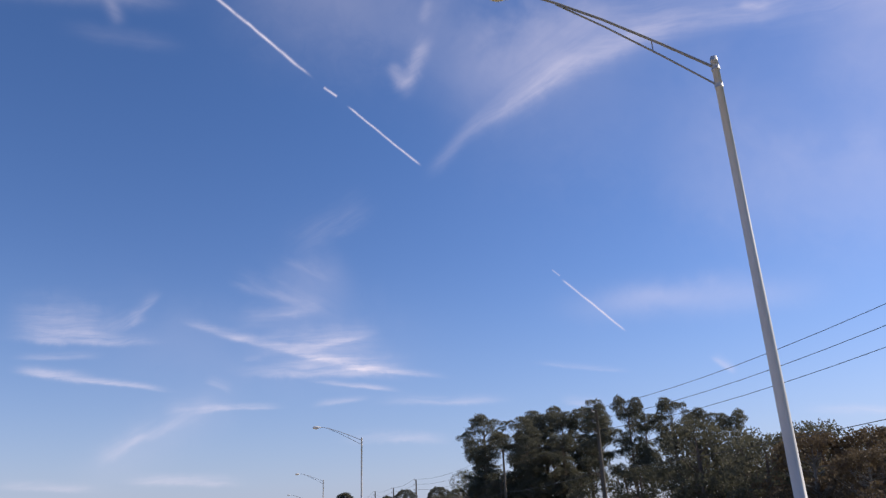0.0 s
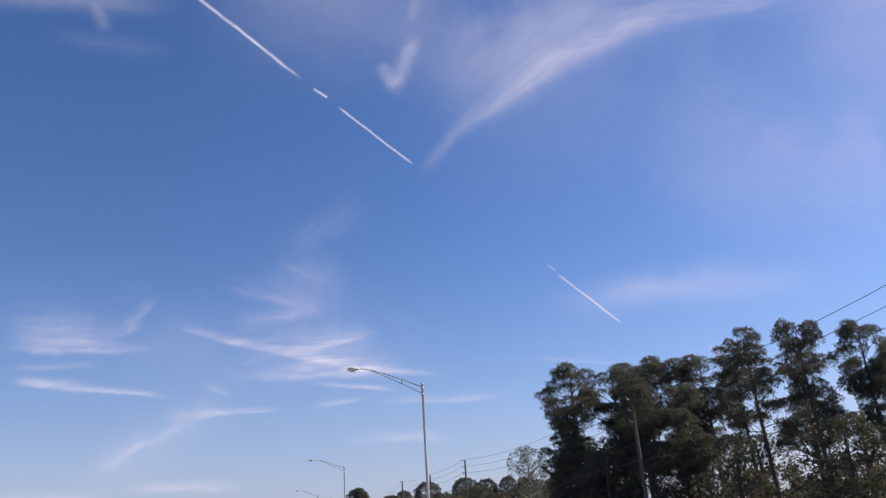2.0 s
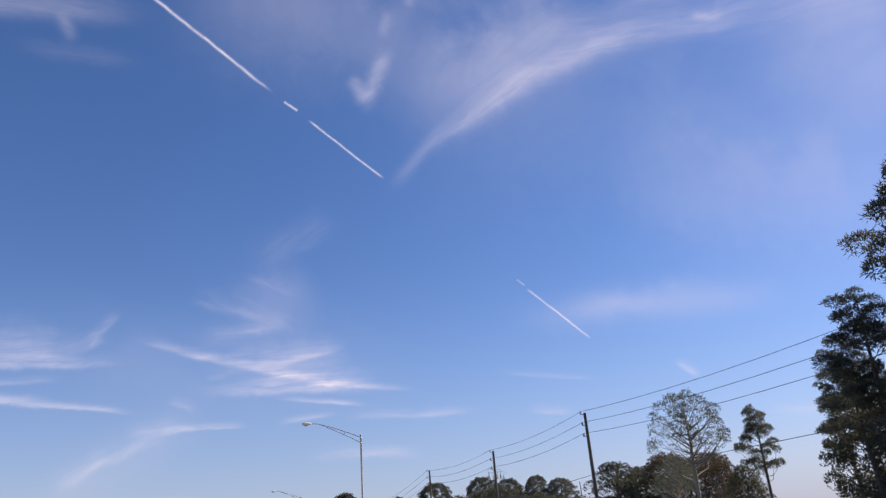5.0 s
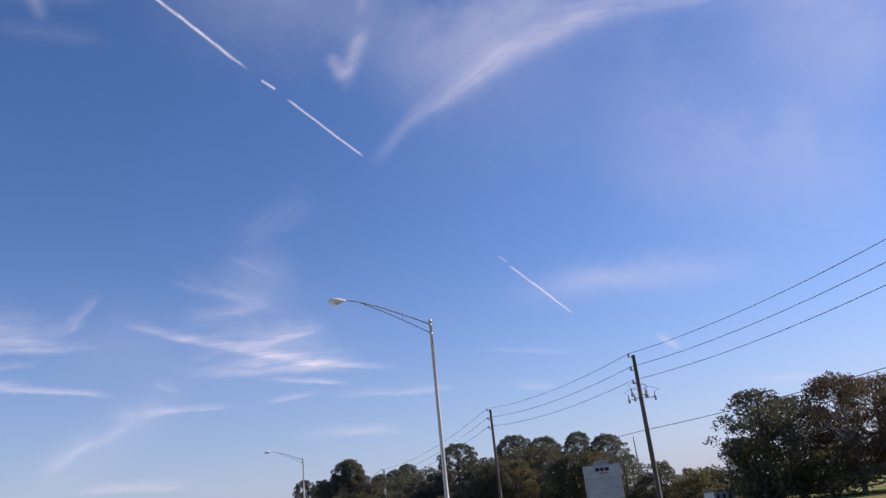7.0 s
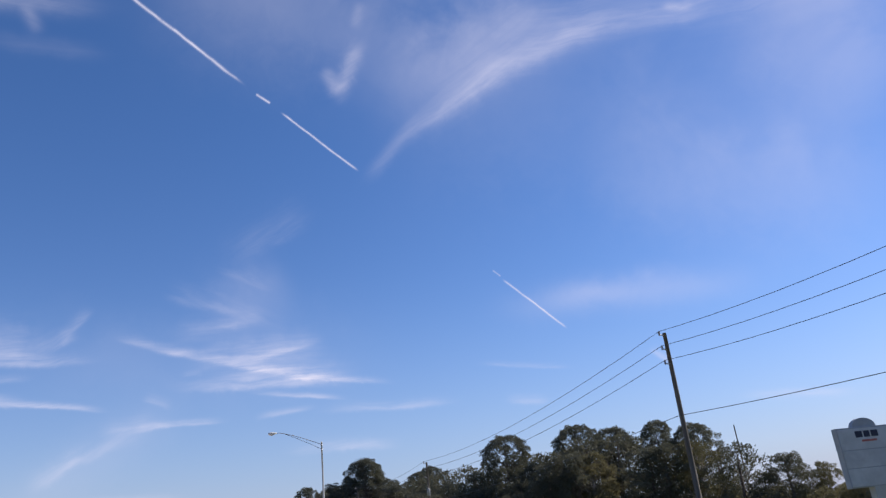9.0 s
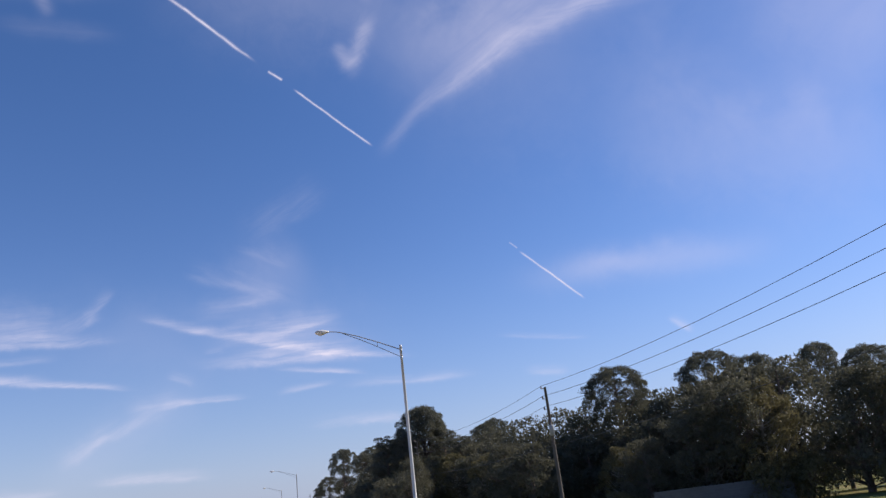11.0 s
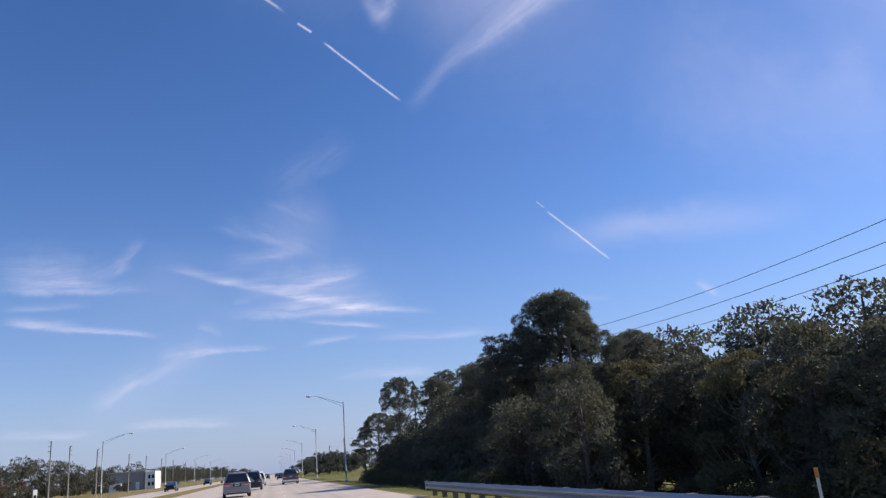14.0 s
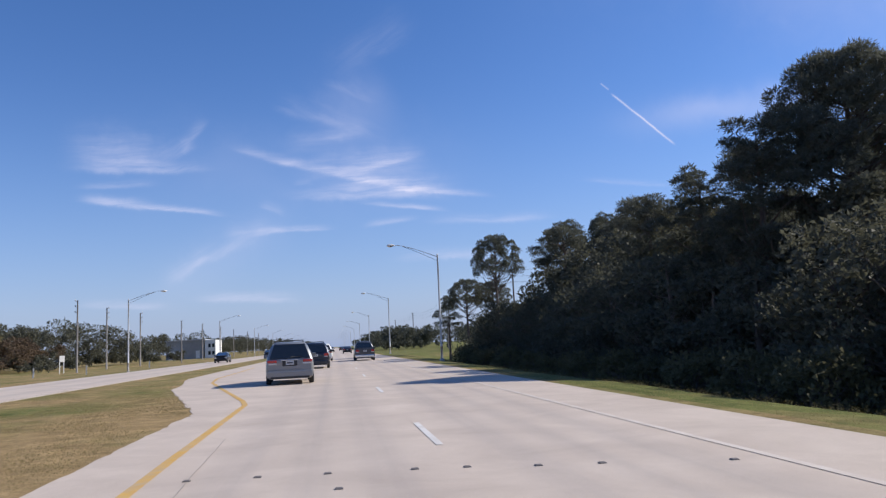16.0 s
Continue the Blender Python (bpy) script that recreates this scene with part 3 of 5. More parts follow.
# ---- power line poles ----
def power_pole(name, height, label, arms=True, tanks=0, material=None, girth=1.0):
    t = thing(name, (0, 0, 0), label, "utility pole", "power poles")
    bm = bmesh.new()
    tube(bm, [(0, 0, -0.6), (0, 0, height * 0.4), (0, 0, height * 0.75), (0, 0, height)], [0.17 * girth, 0.15 * girth, 0.13 * girth, 0.11 * girth], 12)
    part("pole", bm, material or M_WOOD, t)
    if arms:
        for dz in (0.12, 0.82, 1.52):
            z = height - dz
            bm = bmesh.new()
            tube(bm, [(0, 0, z), (-0.28, 0, z + 0.05)], [0.035, 0.03], 8)
            br = part("bracket", bm, M_GALV, t)
            bm = bmesh.new()
            tube(bm, [(-0.28, 0, z), (-0.28, 0, z + 0.06), (-0.28, 0, z + 0.09), (-0.28, 0, z + 0.13), (-0.28, 0, z + 0.17), (-0.28, 0, z + 0.22)], [0.03, 0.06, 0.035, 0.065, 0.035, 0.03], 10)
            part("insulator", bm, M_PORCELAIN, br)
    for k in range(tanks):
        ring = tanks > 1
        a = radians(25 + 360 * k / tanks) if ring else radians(250)
        r = (0.62 + 0.1 * (k % 2)) if ring else 0.42
        x, y, z = r * math.cos(a), r * math.sin(a), height - (2.1 + 0.12 * (k % 3)) if ring else height - 2.9
        q = 0.055 if ring else 0.165
        bm = bmesh.new()
        tube(bm, [(x, y, z - 2.2 * q), (x, y, z - 2.1 * q), (x, y, z + 1.6 * q), (x, y, z + 1.9 * q), (x, y, z + 2.0 * q)], [0.6 * q, q, q, 0.85 * q, 0.4 * q], 12)
        tk = part("switch_body" if ring else "transformer_tank", bm, M_TANK, t, "grey enamelled body")
        bm = bmesh.new()
        tube(bm, [(x, y, z + 1.9 * q), (x, y, z + 1.9 * q + 0.09), (x, y, z + 1.9 * q + 0.13), (x, y, z + 1.9 * q + 0.2)], [0.025, 0.04, 0.025, 0.015], 8)
        part("bushing", bm, M_PORCELAIN, tk)
        bm = bmesh.new()
        tube(bm, [(0, 0, z + 0.05), (x, y, z + 0.05)], 0.022, 6)
        part("hanger", bm, M_GALV, t)
        bm = bmesh.new()
        tube(bm, [(x, y, z + 1.9 * q + 0.2), (x * 1.35, y * 1.35, z + 0.42), (x * 0.7, y * 0.7, z + 0.62), (0, 0, z + 0.5)], 0.011, 6)
        part("jumper_wire", bm, M_WIRE, t)
    return t


POLES = [(21.2, -14.0, 8.6), (21.5, 15.5, 8.6), (21.75, 49.5, 8.6), (22.3, 73.2, 8.5), (21.3, 114.6, 8.63), (20.6, 132.0, 8.46), (20.5, 155.2, 9.22), (20.3, 200.2, 8.15), (20.0, 240.2, 8.8), (23.5, 315.0, 10.2), (23.0, 370.0, 10.0), (22.5, 430.0, 10.0), (22.5, 490.0, 10.0)]
for i, (x, y, h) in enumerate(POLES):
    z = land(x, y)
    n_t = 6 if i == 5 else (1 if i == 7 else 0)
    lab = "weathered wooden power pole with a ring of cut-out switches" if n_t == 6 else ("weathered wooden power pole with a transformer" if n_t else "weathered wooden power pole beside the road")
    p = power_pole("power_pole", h - z, lab, True, n_t, None, 0.8)
    p.matrix_world = pose(x, y, z)


def sagging(name, a, b, sag, r, label):
    bm = bmesh.new()
    pts = []
    for k in range(13):
        u = k / 12
        p = Vector(a).lerp(Vector(b), u)
        p.z -= sag * 4 * u * (1 - u)
        pts.append(p)
    tube(bm, pts, r, 5)
    return tagged(part(name, bm, M_WIRE), label, "power cable", "power cables")


for (x0, y0, h0), (x1, y1, h1) in zip(POLES, POLES[1:]):
    for dz in (0.12, 0.82, 1.52):
        sagging("power_cable", (x0 - 0.28, y0, h0 - dz + 0.2), (x1 - 0.28, y1, h1 - dz + 0.2), 0.019 * (y1 - y0), 0.013, "thin black power cable strung between poles")
    sagging("telephone_cable", (x0 - 0.12, y0, h0 - 3.9), (x1 - 0.12, y1, h1 - 3.9), 0.008 * (y1 - y0), 0.015, "thin black telephone cable strung between poles")

# concrete poles along the far side
far_pole = power_pole("concrete_pole", 8.9, "slim grey concrete utility pole across the road", True, 0, M_CONC_POLE, 0.72)
far_pole.matrix_world = pose(-31.4, 317.3, land(-31, 317))
copy_thing(far_pole, pose(-30.2, 288.6, land(-30, 288), 0, 0, 180) @ Matrix.Diagonal((1, 1, 0.88, 1)))
copy_thing(far_pole, pose(-32.7, 334, land(-32, 334), 0, 0, 180))
for y in (342, 374, 398, 426, 453, 490, 530, 575, 630, 690):
    copy_thing(far_pole, pose(-30, y, land(-30, y) - 0.6, 0, 0, 180))


# ---- trees ----
def blades(rng, centres, length, width, per, up=0.25, scatter=0.6):
    """Leaf or needle blades: `per` thin kites fanning out from each centre."""
    n = len(centres) * per
    c = np.repeat(centres, per, axis=0) + rng.normal(size=(n, 3)) * length * scatter
    d = rng.normal(size=(n, 3))
    d[:, 2] += up
    d /= np.linalg.norm(d, axis=1)[:, None]
    s = np.cross(d, rng.normal(size=(n, 3)))
    s /= np.linalg.norm(s, axis=1)[:, None] + 1e-9
    ln = length * rng.uniform(0.6, 1.3, (n, 1))
    w = width * rng.uniform(0.7, 1.3, (n, 1))
    v = np.stack([c - s * w * 0.6, c + d * ln * 0.45 + s * w, c + d * ln], axis=1).reshape(-1, 3)
    f = np.arange(3 * n).reshape(-1, 3)
    return v, f


def leaf_mesh(name, v, f, material):
    me = bpy.data.meshes.new(name)
    me.vertices.add(len(v))
    me.vertices.foreach_set("co", v.astype(np.float32).ravel())
    me.loops.add(f.size)
    me.loops.foreach_set("vertex_index", f.astype(np.int32).ravel())
    me.polygons.add(len(f))
    me.polygons.foreach_set("loop_start", np.arange(0, f.size, 3, dtype=np.int32))
    me.materials.append(material)
    me.update(calc_edges=True)
    return me


def clouds(rng, centres, radii, count, blade, squash, core):
    """Leaf clumps: blades on the skin of lumpy flattened balls, mostly on their upper side, with a few broad ones inside."""
    vs = []
    mean = sum(radii) / len(radii)
    for c, r in zip(centres, radii):
        c = np.asarray(c)
        n = max(int(count * (r / mean) ** 2), 12)
        d = rng.normal(size=(n, 3))
        d /= np.linalg.norm(d, axis=1)[:, None]
        low = (d[:, 2] < -0.3) & (rng.uniform(size=n) < 0.6)
        d[low, 2] *= -1
        lobes = rng.normal(size=(6, 3))
        lobes /= np.linalg.norm(lobes, axis=1)[:, None]
        k = 0.66 + 0.42 * np.maximum((d @ lobes.T).max(axis=1), 0) ** 4
        p = c + d * np.array((1, 1, squash)) * (r * k * rng.uniform(0.45, 1.08, n) ** 0.7)[:, None]
        a = d * 0.7 + rng.normal(0, 0.6, (n, 3)) + np.array((0, 0, 0.2))
        a /= np.linalg.norm(a, axis=1)[:, None]
        s = np.cross(a, rng.normal(size=(n, 3)))
        s /= np.linalg.norm(s, axis=1)[:, None] + 1e-9
        ln, w = blade[0] * rng.uniform(0.55, 1.3, (n, 1)), blade[1] * rng.uniform(0.6, 1.3, (n, 1))
        vs.append(np.stack([p - s * w, p + a * ln * 0.35 + s * w, p + a * ln], axis=1).reshape(-1, 3))
        if core:
            q = c + rng.normal(0, 0.28 * r, (core, 3)) * np.array((1, 1, squash))
            e = rng.normal(0, 0.15 * r, (core, 3, 3))
            vs.append((q[:, None, :] + e).reshape(-1, 3))
    v = np.concatenate(vs)
    return v, np.arange(len(v)).reshape(-1, 3)


def tree(name, seed, height, crown_r, crown_base, clumps, label, leaf, bark, clump_r=0.95, tufts=52, blade=(0.42, 0.05), per=6, shape="dome", trunk_r=0.2, squash=0.6, gappy=0.0, category="tree", lean=0.0, apart=0.34, core=6):
    """A tapered trunk, limbs that fork towards each clump, and a crown of many clumps of blades."""
    rng = np.random.default_rng(seed)
    t = thing(name, (0, 0, 0), label, category)
    top = height - 0.6
    spine = [Vector((lean * u * u * 2 + 0.18 * math.sin(3 * u + seed), 0.15 * math.cos(2.3 * u + seed * 2) - 0.15, top * u - 0.5 * (u == 0))) for u in (0, 0.15, 0.3, 0.45, 0.6, 0.75, 0.88, 1.0)]

    def on_spine(z):
        u = min(max(z / top, 0), 0.999) * (len(spine) - 1)
        i = int(u)
        return spine[i].lerp(spine[i + 1], u - i) if i + 1 < len(spine) else spine[-1]

    bm = bmesh.new()
    tube(bm, spine, [trunk_r * k for k in (1.35, 1.0, 0.9, 0.8, 0.66, 0.5, 0.32, 0.12)], 9)
    centres, radii = [], []
    tries = 0
    while len(centres) < clumps and tries < clumps * 40:
        tries += 1
        u = rng.uniform(0, 1)
        a = rng.uniform(0, 2 * math.pi)
        lump = 0.82 + 0.24 * math.sin(2 * a + seed) * math.cos(3 * a + 5 * u + seed)
        size = clump_r * rng.uniform(0.6, 1.25)
        if shape == "umbrella":
            step_no = len(centres) + 0.5 + rng.uniform(-0.4, 0.4)
            up = 1.0 - 1.16 * step_no / clumps
            a = 2.39996 * len(centres) + rng.uniform(-0.35, 0.35)
            k = rng.uniform(0.78, 1.0) if rng.uniform() < 0.85 else rng.uniform(0.3, 0.7)
            z = crown_base + (height - size * squash - crown_base) * max(up, -0.16) * (0.8 + 0.2 * k)
            r = (crown_r - 0.6 * size) * (0.9 + 0.14 * math.sin(3 * a + seed)) * math.sqrt(max(1 - up * up, 0.0)) * k
        else:
            z = crown_base + (height - size * squash - crown_base) * u
            if shape == "dome":
                rmax = crown_r * (1 - max(u - 0.35, 0) ** 2 / 0.44) ** 0.5 * (0.62 + 0.38 * min(u / 0.35, 1))
            elif shape == "column":
                rmax = crown_r * (1 - max(u - 0.6, 0) ** 2 / 0.19) ** 0.5 * (0.7 + 0.3 * math.sin(7 * u + seed))
            else:
                rmax = crown_r * max(math.sin(math.pi * (0.12 + 0.8 * u)), 0.05)
            r = rmax * lump * rng.uniform(0.25, 1.0) ** 0.45
        p = on_spine(z) + Vector((r * math.cos(a), r * math.sin(a), 0))
        p.z = z
        if gappy and noise.noise(p * 0.45 + Vector((seed * 3.1, 0, 0))) < gappy - 0.35:
            continue
        if any((p - q).length < apart * (size + t2) for q, t2 in zip(centres, radii)):
            continue
        centres.append(p)
        radii.append(size)
    for p in centres:
        hub = on_spine(max(p.z - rng.uniform(0.35, 0.8) * math.hypot(p.x, p.y) - 0.7, crown_base * rng.uniform(0.55, 0.85)))
        mid = hub.lerp(p, rng.uniform(0.4, 0.6)) + Vector(rng.normal(0, 0.28, 3)) + Vector((0, 0, -0.12 * (p - hub).length))
        l = (p - hub).length
        if l > 0.5:
            tube(bm, [hub, mid, p], [0.018 + 0.012 * l, 0.014 + 0.006 * l, 0.008], 5, caps=False)
    part("trunk", bm, bark, t)
    v, f = clouds(rng, centres, radii, tufts * per, blade, squash, core)
    v[:, 2] *= height / np.percentile(v[:, 2], 99.7)
    part("crown", leaf_mesh("crown", v, f, leaf), leaf, t)
    return t


def plant(proto, x, y, top, proto_height, turn, wide=1.0, label="", across=0.0):
    """A copy of a tree with its crown's top at a given height; wide and across widen it."""
    z = land(x, y) - 0.1
    s = (top - z) / proto_height * 0.985
    w = s * wide if not across else across
    own = proto.matrix_basis.to_scale()
    c = copy_thing(proto, pose(x, y, z, 0, 0, turn) @ Matrix.Diagonal((w / own.x, w / own.y, s / own.z, 1)))
    if label:
        tagged(c, label)
    return c


PINE_LABEL = "dark green pine with a tall clumpy crown beside the road"
pine_n = tree("pine_tree", 5, 13.6, 3.7, 9.6, 100, "broad dark green pine with a domed crown and bare lower limbs", M_PINE, M_BARK, 0.7, 62, (0.22, 0.026), 8, "umbrella", 0.26, squash=0.7, apart=0.2, core=2)
pine_u = tree("pine_tree", 9, 13.6, 4.2, 9.8, 66, "round-topped pine with open bare limbs under the crown", M_PINE, M_BARK, 0.7, 52, (0.23, 0.028), 8, "umbrella", 0.25, squash=0.64, apart=0.24, core=2)
pine_a = tree("pine_tree", 3, 13.6, 3.2, 5.6, 72, PINE_LABEL, M_PINE, M_BARK, 0.78, 48, (0.24, 0.03), 8, "column", 0.24, squash=0.6, gappy=0.08, apart=0.38, core=2)
pine_b = tree("pine_tree", 7, 13.6, 3.4, 5.8, 66, PINE_LABEL, M_PINE, M_BARK, 0.78, 48, (0.24, 0.03), 8, "column", 0.22, squash=0.6, gappy=0.08, lean=0.3, apart=0.4, core=2)
pine_c = tree("pine_tree", 12, 13.6, 2.8, 7.0, 42, "slender dark pine with gaps in its crown", M_PINE, M_BARK, 0.68, 46, (0.24, 0.03), 8, "column", 0.18, squash=0.6, gappy=0.18, apart=0.45, core=0)
pine_d = tree("pine_tree", 15, 13.6, 3.7, 4.6, 56, "dark green pine within the wood", M_PINE, M_BARK, 1.0, 24, (0.32, 0.09), 6, "dome", 0.22)
oak_a = tree("oak_tree", 21, 9.0, 4.2, 1.2, 84, "dense dark evergreen oak at the wood's edge", M_OAK, M_BARK, 0.85, 24, (0.2, 0.07), 7, "dome", 0.26, squash=0.8)
oak_b = tree("oak_tree", 25, 9.0, 3.7, 0.8, 76, "dense dark evergreen oak hung with grey moss", M_OAK, M_BARK, 0.85, 24, (0.2, 0.07), 6, "round", 0.24, squash=0.85)
oak_c = tree("oak_tree", 28, 9.0, 3.6, 1.6, 76, "olive green oak with a thin ragged crown", M_SCRUB, M_BARK_PALE, 0.68, 24, (0.19, 0.06), 7, "dome", 0.2, squash=0.8, gappy=0.15, core=2)
oak_d = tree("oak_tree", 29, 9.0, 4.0, 1.0, 62, "dark oak deep within the wood", M_OAK, M_BARK, 0.94, 17, (0.24, 0.09), 5, "dome", 0.24, squash=0.8)
airy = tree("pine_tree", 31, 10.0, 3.2, 6.6, 66, "pale thin-crowned pine with bare limbs showing", M_AIRY, M_BARK_PALE, 0.5, 17, (0.18, 0.026), 6, "umbrella", 0.13, squash=0.7, apart=0.3, core=0)
brown = tree("autumn_tree", 41, 6.0, 3.2, 0.9, 84, "brown-leaved tree in late autumn", M_BROWN, M_BARK_PALE, 0.6, 26, (0.15, 0.05), 6, "dome", 0.14, squash=0.85, core=2)
scrub = tree("shrub", 51, 3.0, 2.0, 0.1, 36, "olive green wild shrub at the wood's edge", M_SCRUB, M_BARK, 0.62, 13, (0.19, 0.08), 4, "round", 0.06, squash=0.85, category="shrub", apart=0.25)

PINES = (pine_a, pine_b, pine_c)
rng = random.Random(5)
# the stand of pines passed first: x, y, top, kind, width
for k, (x, y, h, kind, w) in enumerate([(25.2, 89.8, 14.4, 0, 1.0), (35.0, 97.0, 16.5, 1, 1.1), (30.2, 92.5, 14.6, 0, 1.0), (36.2, 91.3, 15.1, 1, 0.95), (38.6, 90.4, 15.3, 0, 0.95), (29.6, 88.4, 12.9, 1, 0.9), (33.0, 93.0, 13.8, 0, 0.95), (36.6, 82.4, 14.3, 2, 0.9), (33.6, 76.1, 13.9, 2, 0.95), (36.5, 74.1, 13.9, 1, 0.75), (40.6, 73.0, 13.6, 0, 0.8), (28.2, 83.6, 11.2, 0, 0.9), (26.6, 96.0, 10.9, 2, 1.1), (29.0, 100.0, 9.7, 2, 1.1), (34.0, 86.5, 11.8, 1, 0.9), (42.0, 82.0, 13.4, 1, 0.9), (44.5, 74.0, 12.6, 0, 0.9), (43.0, 67.0, 11.4, 1, 0.85), (31.5, 84.0, 9.6, 1, 0.9)]):
    plant(PINES[kind], x, y, h, 13.6, 67 * k, w)
for x, y, h in [(25.4, 90.6, 7.6), (26.4, 93.4, 7.0), (26.0, 86.0, 7.4), (27.4, 88.5, 6.6), (28.5, 83.0, 6.6), (31.5, 77.0, 6.4), (34.5, 70.0, 6.6), (37.0, 64.0, 6.8), (29.5, 92.5, 6.8), (33.5, 84.0, 6.8), (36.5, 56.0, 7.4), (34.0, 50.0, 7.0), (39.0, 50.0, 8.0), (35.0, 60.5, 9.6), (39.4, 60.0, 8.8)]:
    plant(oak_d, x, y, h, 9.0, rng.uniform(0, 360), 1.1)
for x, y, h in [(44.0, 92.0, 8.0), (48.0, 84.0, 8.4), (50.0, 76.0, 8.2), (50.0, 68.0, 8.6), (44.2, 60.0, 8.3), (47.8, 60.0, 7.6), (52.5, 60.0, 8.2), (46.0, 52.0, 7.4), (38.0, 96.0, 7.0), (33.0, 100.0, 6.6)]:
    plant(oak_d, x, y, h, 9.0, rng.uniform(0, 360), 1.2)
for x, y, h in [(34.5, 46.0, 6.6), (37.5, 44.0, 6.6), (40.5, 42.0, 6.4), (31.5, 38.0, 4.8), (36.0, 39.0, 5.8), (30.5, 33.0, 4.8)]:
    plant(brown, x, y, h, 6.0, rng.uniform(0, 360), 1.15, "brown-leaved tree in late autumn beside the pines")
# the thin tree and its neighbours
airy.matrix_world = pose(28.9, 115.3, -0.1)
plant(pine_c, 32.0, 112.0, 8.4, 13.6, 40)
plant(pine_c, 32.5, 105.0, 9.0, 13.6, 140)
plant(oak_a, 31.0, 102.0, 6.4, 9.0, 10, 0.9)
plant(oak_b, 34.0, 117.0, 5.0, 9.0, 77, 0.9)
plant(airy, 31.0, 121.0, 6.0, 10.0, 200)
plant(airy, 33.0, 124.0, 6.6, 10.0, 100)
# spreading oaks and brown trees behind the power pole
brown.matrix_world = pose(50.0, 146.5, -0.1, 0, 0, 20) @ Matrix.Diagonal((1.6, 1.6, 1.45, 1))
plant(oak_b, 39.6, 147.0, 8.4, 9.0, 120, 1.0, "large dark spreading oak with browning leaves", 1.25)
plant(oak_b, 44.0, 149.5, 8.0, 9.0, 10, 1.0, "large dark spreading oak with browning leaves", 1.3)
plant(scrub, 37.2, 146.0, 4.6, 3.0, 10, 1.0)
plant(scrub, 41.0, 143.0, 3.6, 3.0, 110, 1.4)
plant(brown, 43.6, 143.0, 8.7, 6.0, 150, 1.0, "tall brown-leaved tree with bare twigs on top", 1.25)
plant(brown, 47.5, 141.0, 7.4, 6.0, 60, 1.15)
plant(scrub, 39.5, 158.0, 3.0, 3.0, 90, 1.4)
plant(scrub, 43.0, 160.0, 3.4, 3.0, 190, 1.4)
# big pines ahead
pine_n.matrix_world = pose(22.9, 249.4, land(22.9, 249.4) - 0.1) @ Matrix.Diagonal((1.12, 1.12, 1.17, 1))
plant(pine_c, 18.0, 248.4, 10.5, 13.6, 140, 1.15)
plant(pine_c, 20.2, 247.2, 10.6, 13.6, 40, 1.1)
plant(pine_c, 19.2, 256.4, 10.3, 13.6, 20, 1.25)
plant(pine_a, 25.8, 249.2, 10.9, 13.6, 250, 1.05)
plant(pine_b, 21.8, 253.6, 10.9, 13.6, 160, 1.1)
plant(pine_b, 20.6, 264.5, 10.4, 13.6, 190, 1.1)
plant(pine_b, 26.4, 243.0, 9.2, 13.6, 220, 1.1)
for x, y, h in ((36.0, 219.5, 8.6), (40.4, 220.6, 9.0), (34.4, 224.5, 8.6)):
    plant(oak_a, x, y, h, 9.0, 90 * y, 1.0)
pine_u.matrix_world = pose(37.9, 223.4, land(37.9, 223.4) - 0.1, 0, 0, 30) @ Matrix.Diagonal((1.02, 1.02, 1.1, 1))
plant(pine_u, 47.0, 220.0, 13.5, 13.6, 10, 1.0, "", 1.0)
plant(pine_u, 53.0, 221.0, 13.0, 13.6, 200, 1.0, "", 0.9)
plant(pine_u, 57.2, 216.0, 12.9, 13.6, 250, 1.0, "", 0.76)
plant(pine_u, 61.7, 214.5, 12.0, 13.6, 80, 1.0, "", 0.92)
plant(pine_u, 34.2, 257.6, 11.9, 13.6, 300, 1.0, "", 0.85)
for x, y, h in [(41.5, 217.0, 9.6),  (45.0, 214.0, 10.9), (49.0, 213.0, 10.9), (52.5, 216.0, 10.8), (58.0, 211.0, 8.6), (62.5, 212.0, 8.0), (42.6, 226.0, 10.4), (36.0, 231.0, 10.0), (48.0, 223.0, 10.8), (33.0, 238.0, 10.0), (30.0, 244.0, 9.8)] :
    plant(oak_d, x, y, h, 9.0, rng.uniform(0, 360), 1.1)
plant(pine_u, 20.0, 308.9, 14.5, 13.6, 0, 1.0, "round-crowned pine standing clear of the wood", 0.86)
plant(pine_a, 22.5, 289.9, 12.8, 13.6, 70, 1.05)
plant(pine_b, 20.8, 283.0, 11.4, 13.6, 170, 1.0)
plant(pine_u, 28.9, 296.0, 14.3, 13.6, 99, 1.0, "", 0.6)
plant(pine_a, 25.0, 281.0, 11.8, 13.6, 200)
plant(pine_b, 22.6, 272.0, 11.0, 13.6, 300)
plant(pine_u, 17.8, 318.0, 9.8, 13.6, 20, 1.0, "", 0.78)
plant(pine_u, 21.6, 320.0, 9.6, 13.6, 160, 1.0, "", 0.72)
plant(pine_u, 39.0, 268.0, 13.6, 13.6, 120, 1.0, "", 0.9)
plant(oak_a, 18.4, 237.0, 6.7, 9.0, 30, 0.75)
plant(oak_d, 17.2, 233.6, 5.2, 9.0, 80, 0.9)
plant(pine_c, 15.6, 321.0, 7.8, 13.6, 60, 1.4)
pine_a.matrix_world = pose(33.0, 304.0, -0.1) @ Matrix.Diagonal((0.9, 0.9, 0.8, 1))
pine_b.matrix_world = pose(38.0, 300.0, -0.1)
pine_c.matrix_world = pose(27.0, 290.0, -0.1)
oak_a.matrix_world = pose(29.9, 250.0, land(29.9, 250) - 0.1, 0, 0, 30) @ Matrix.Diagonal((1.1, 1.1, 1.2, 1))
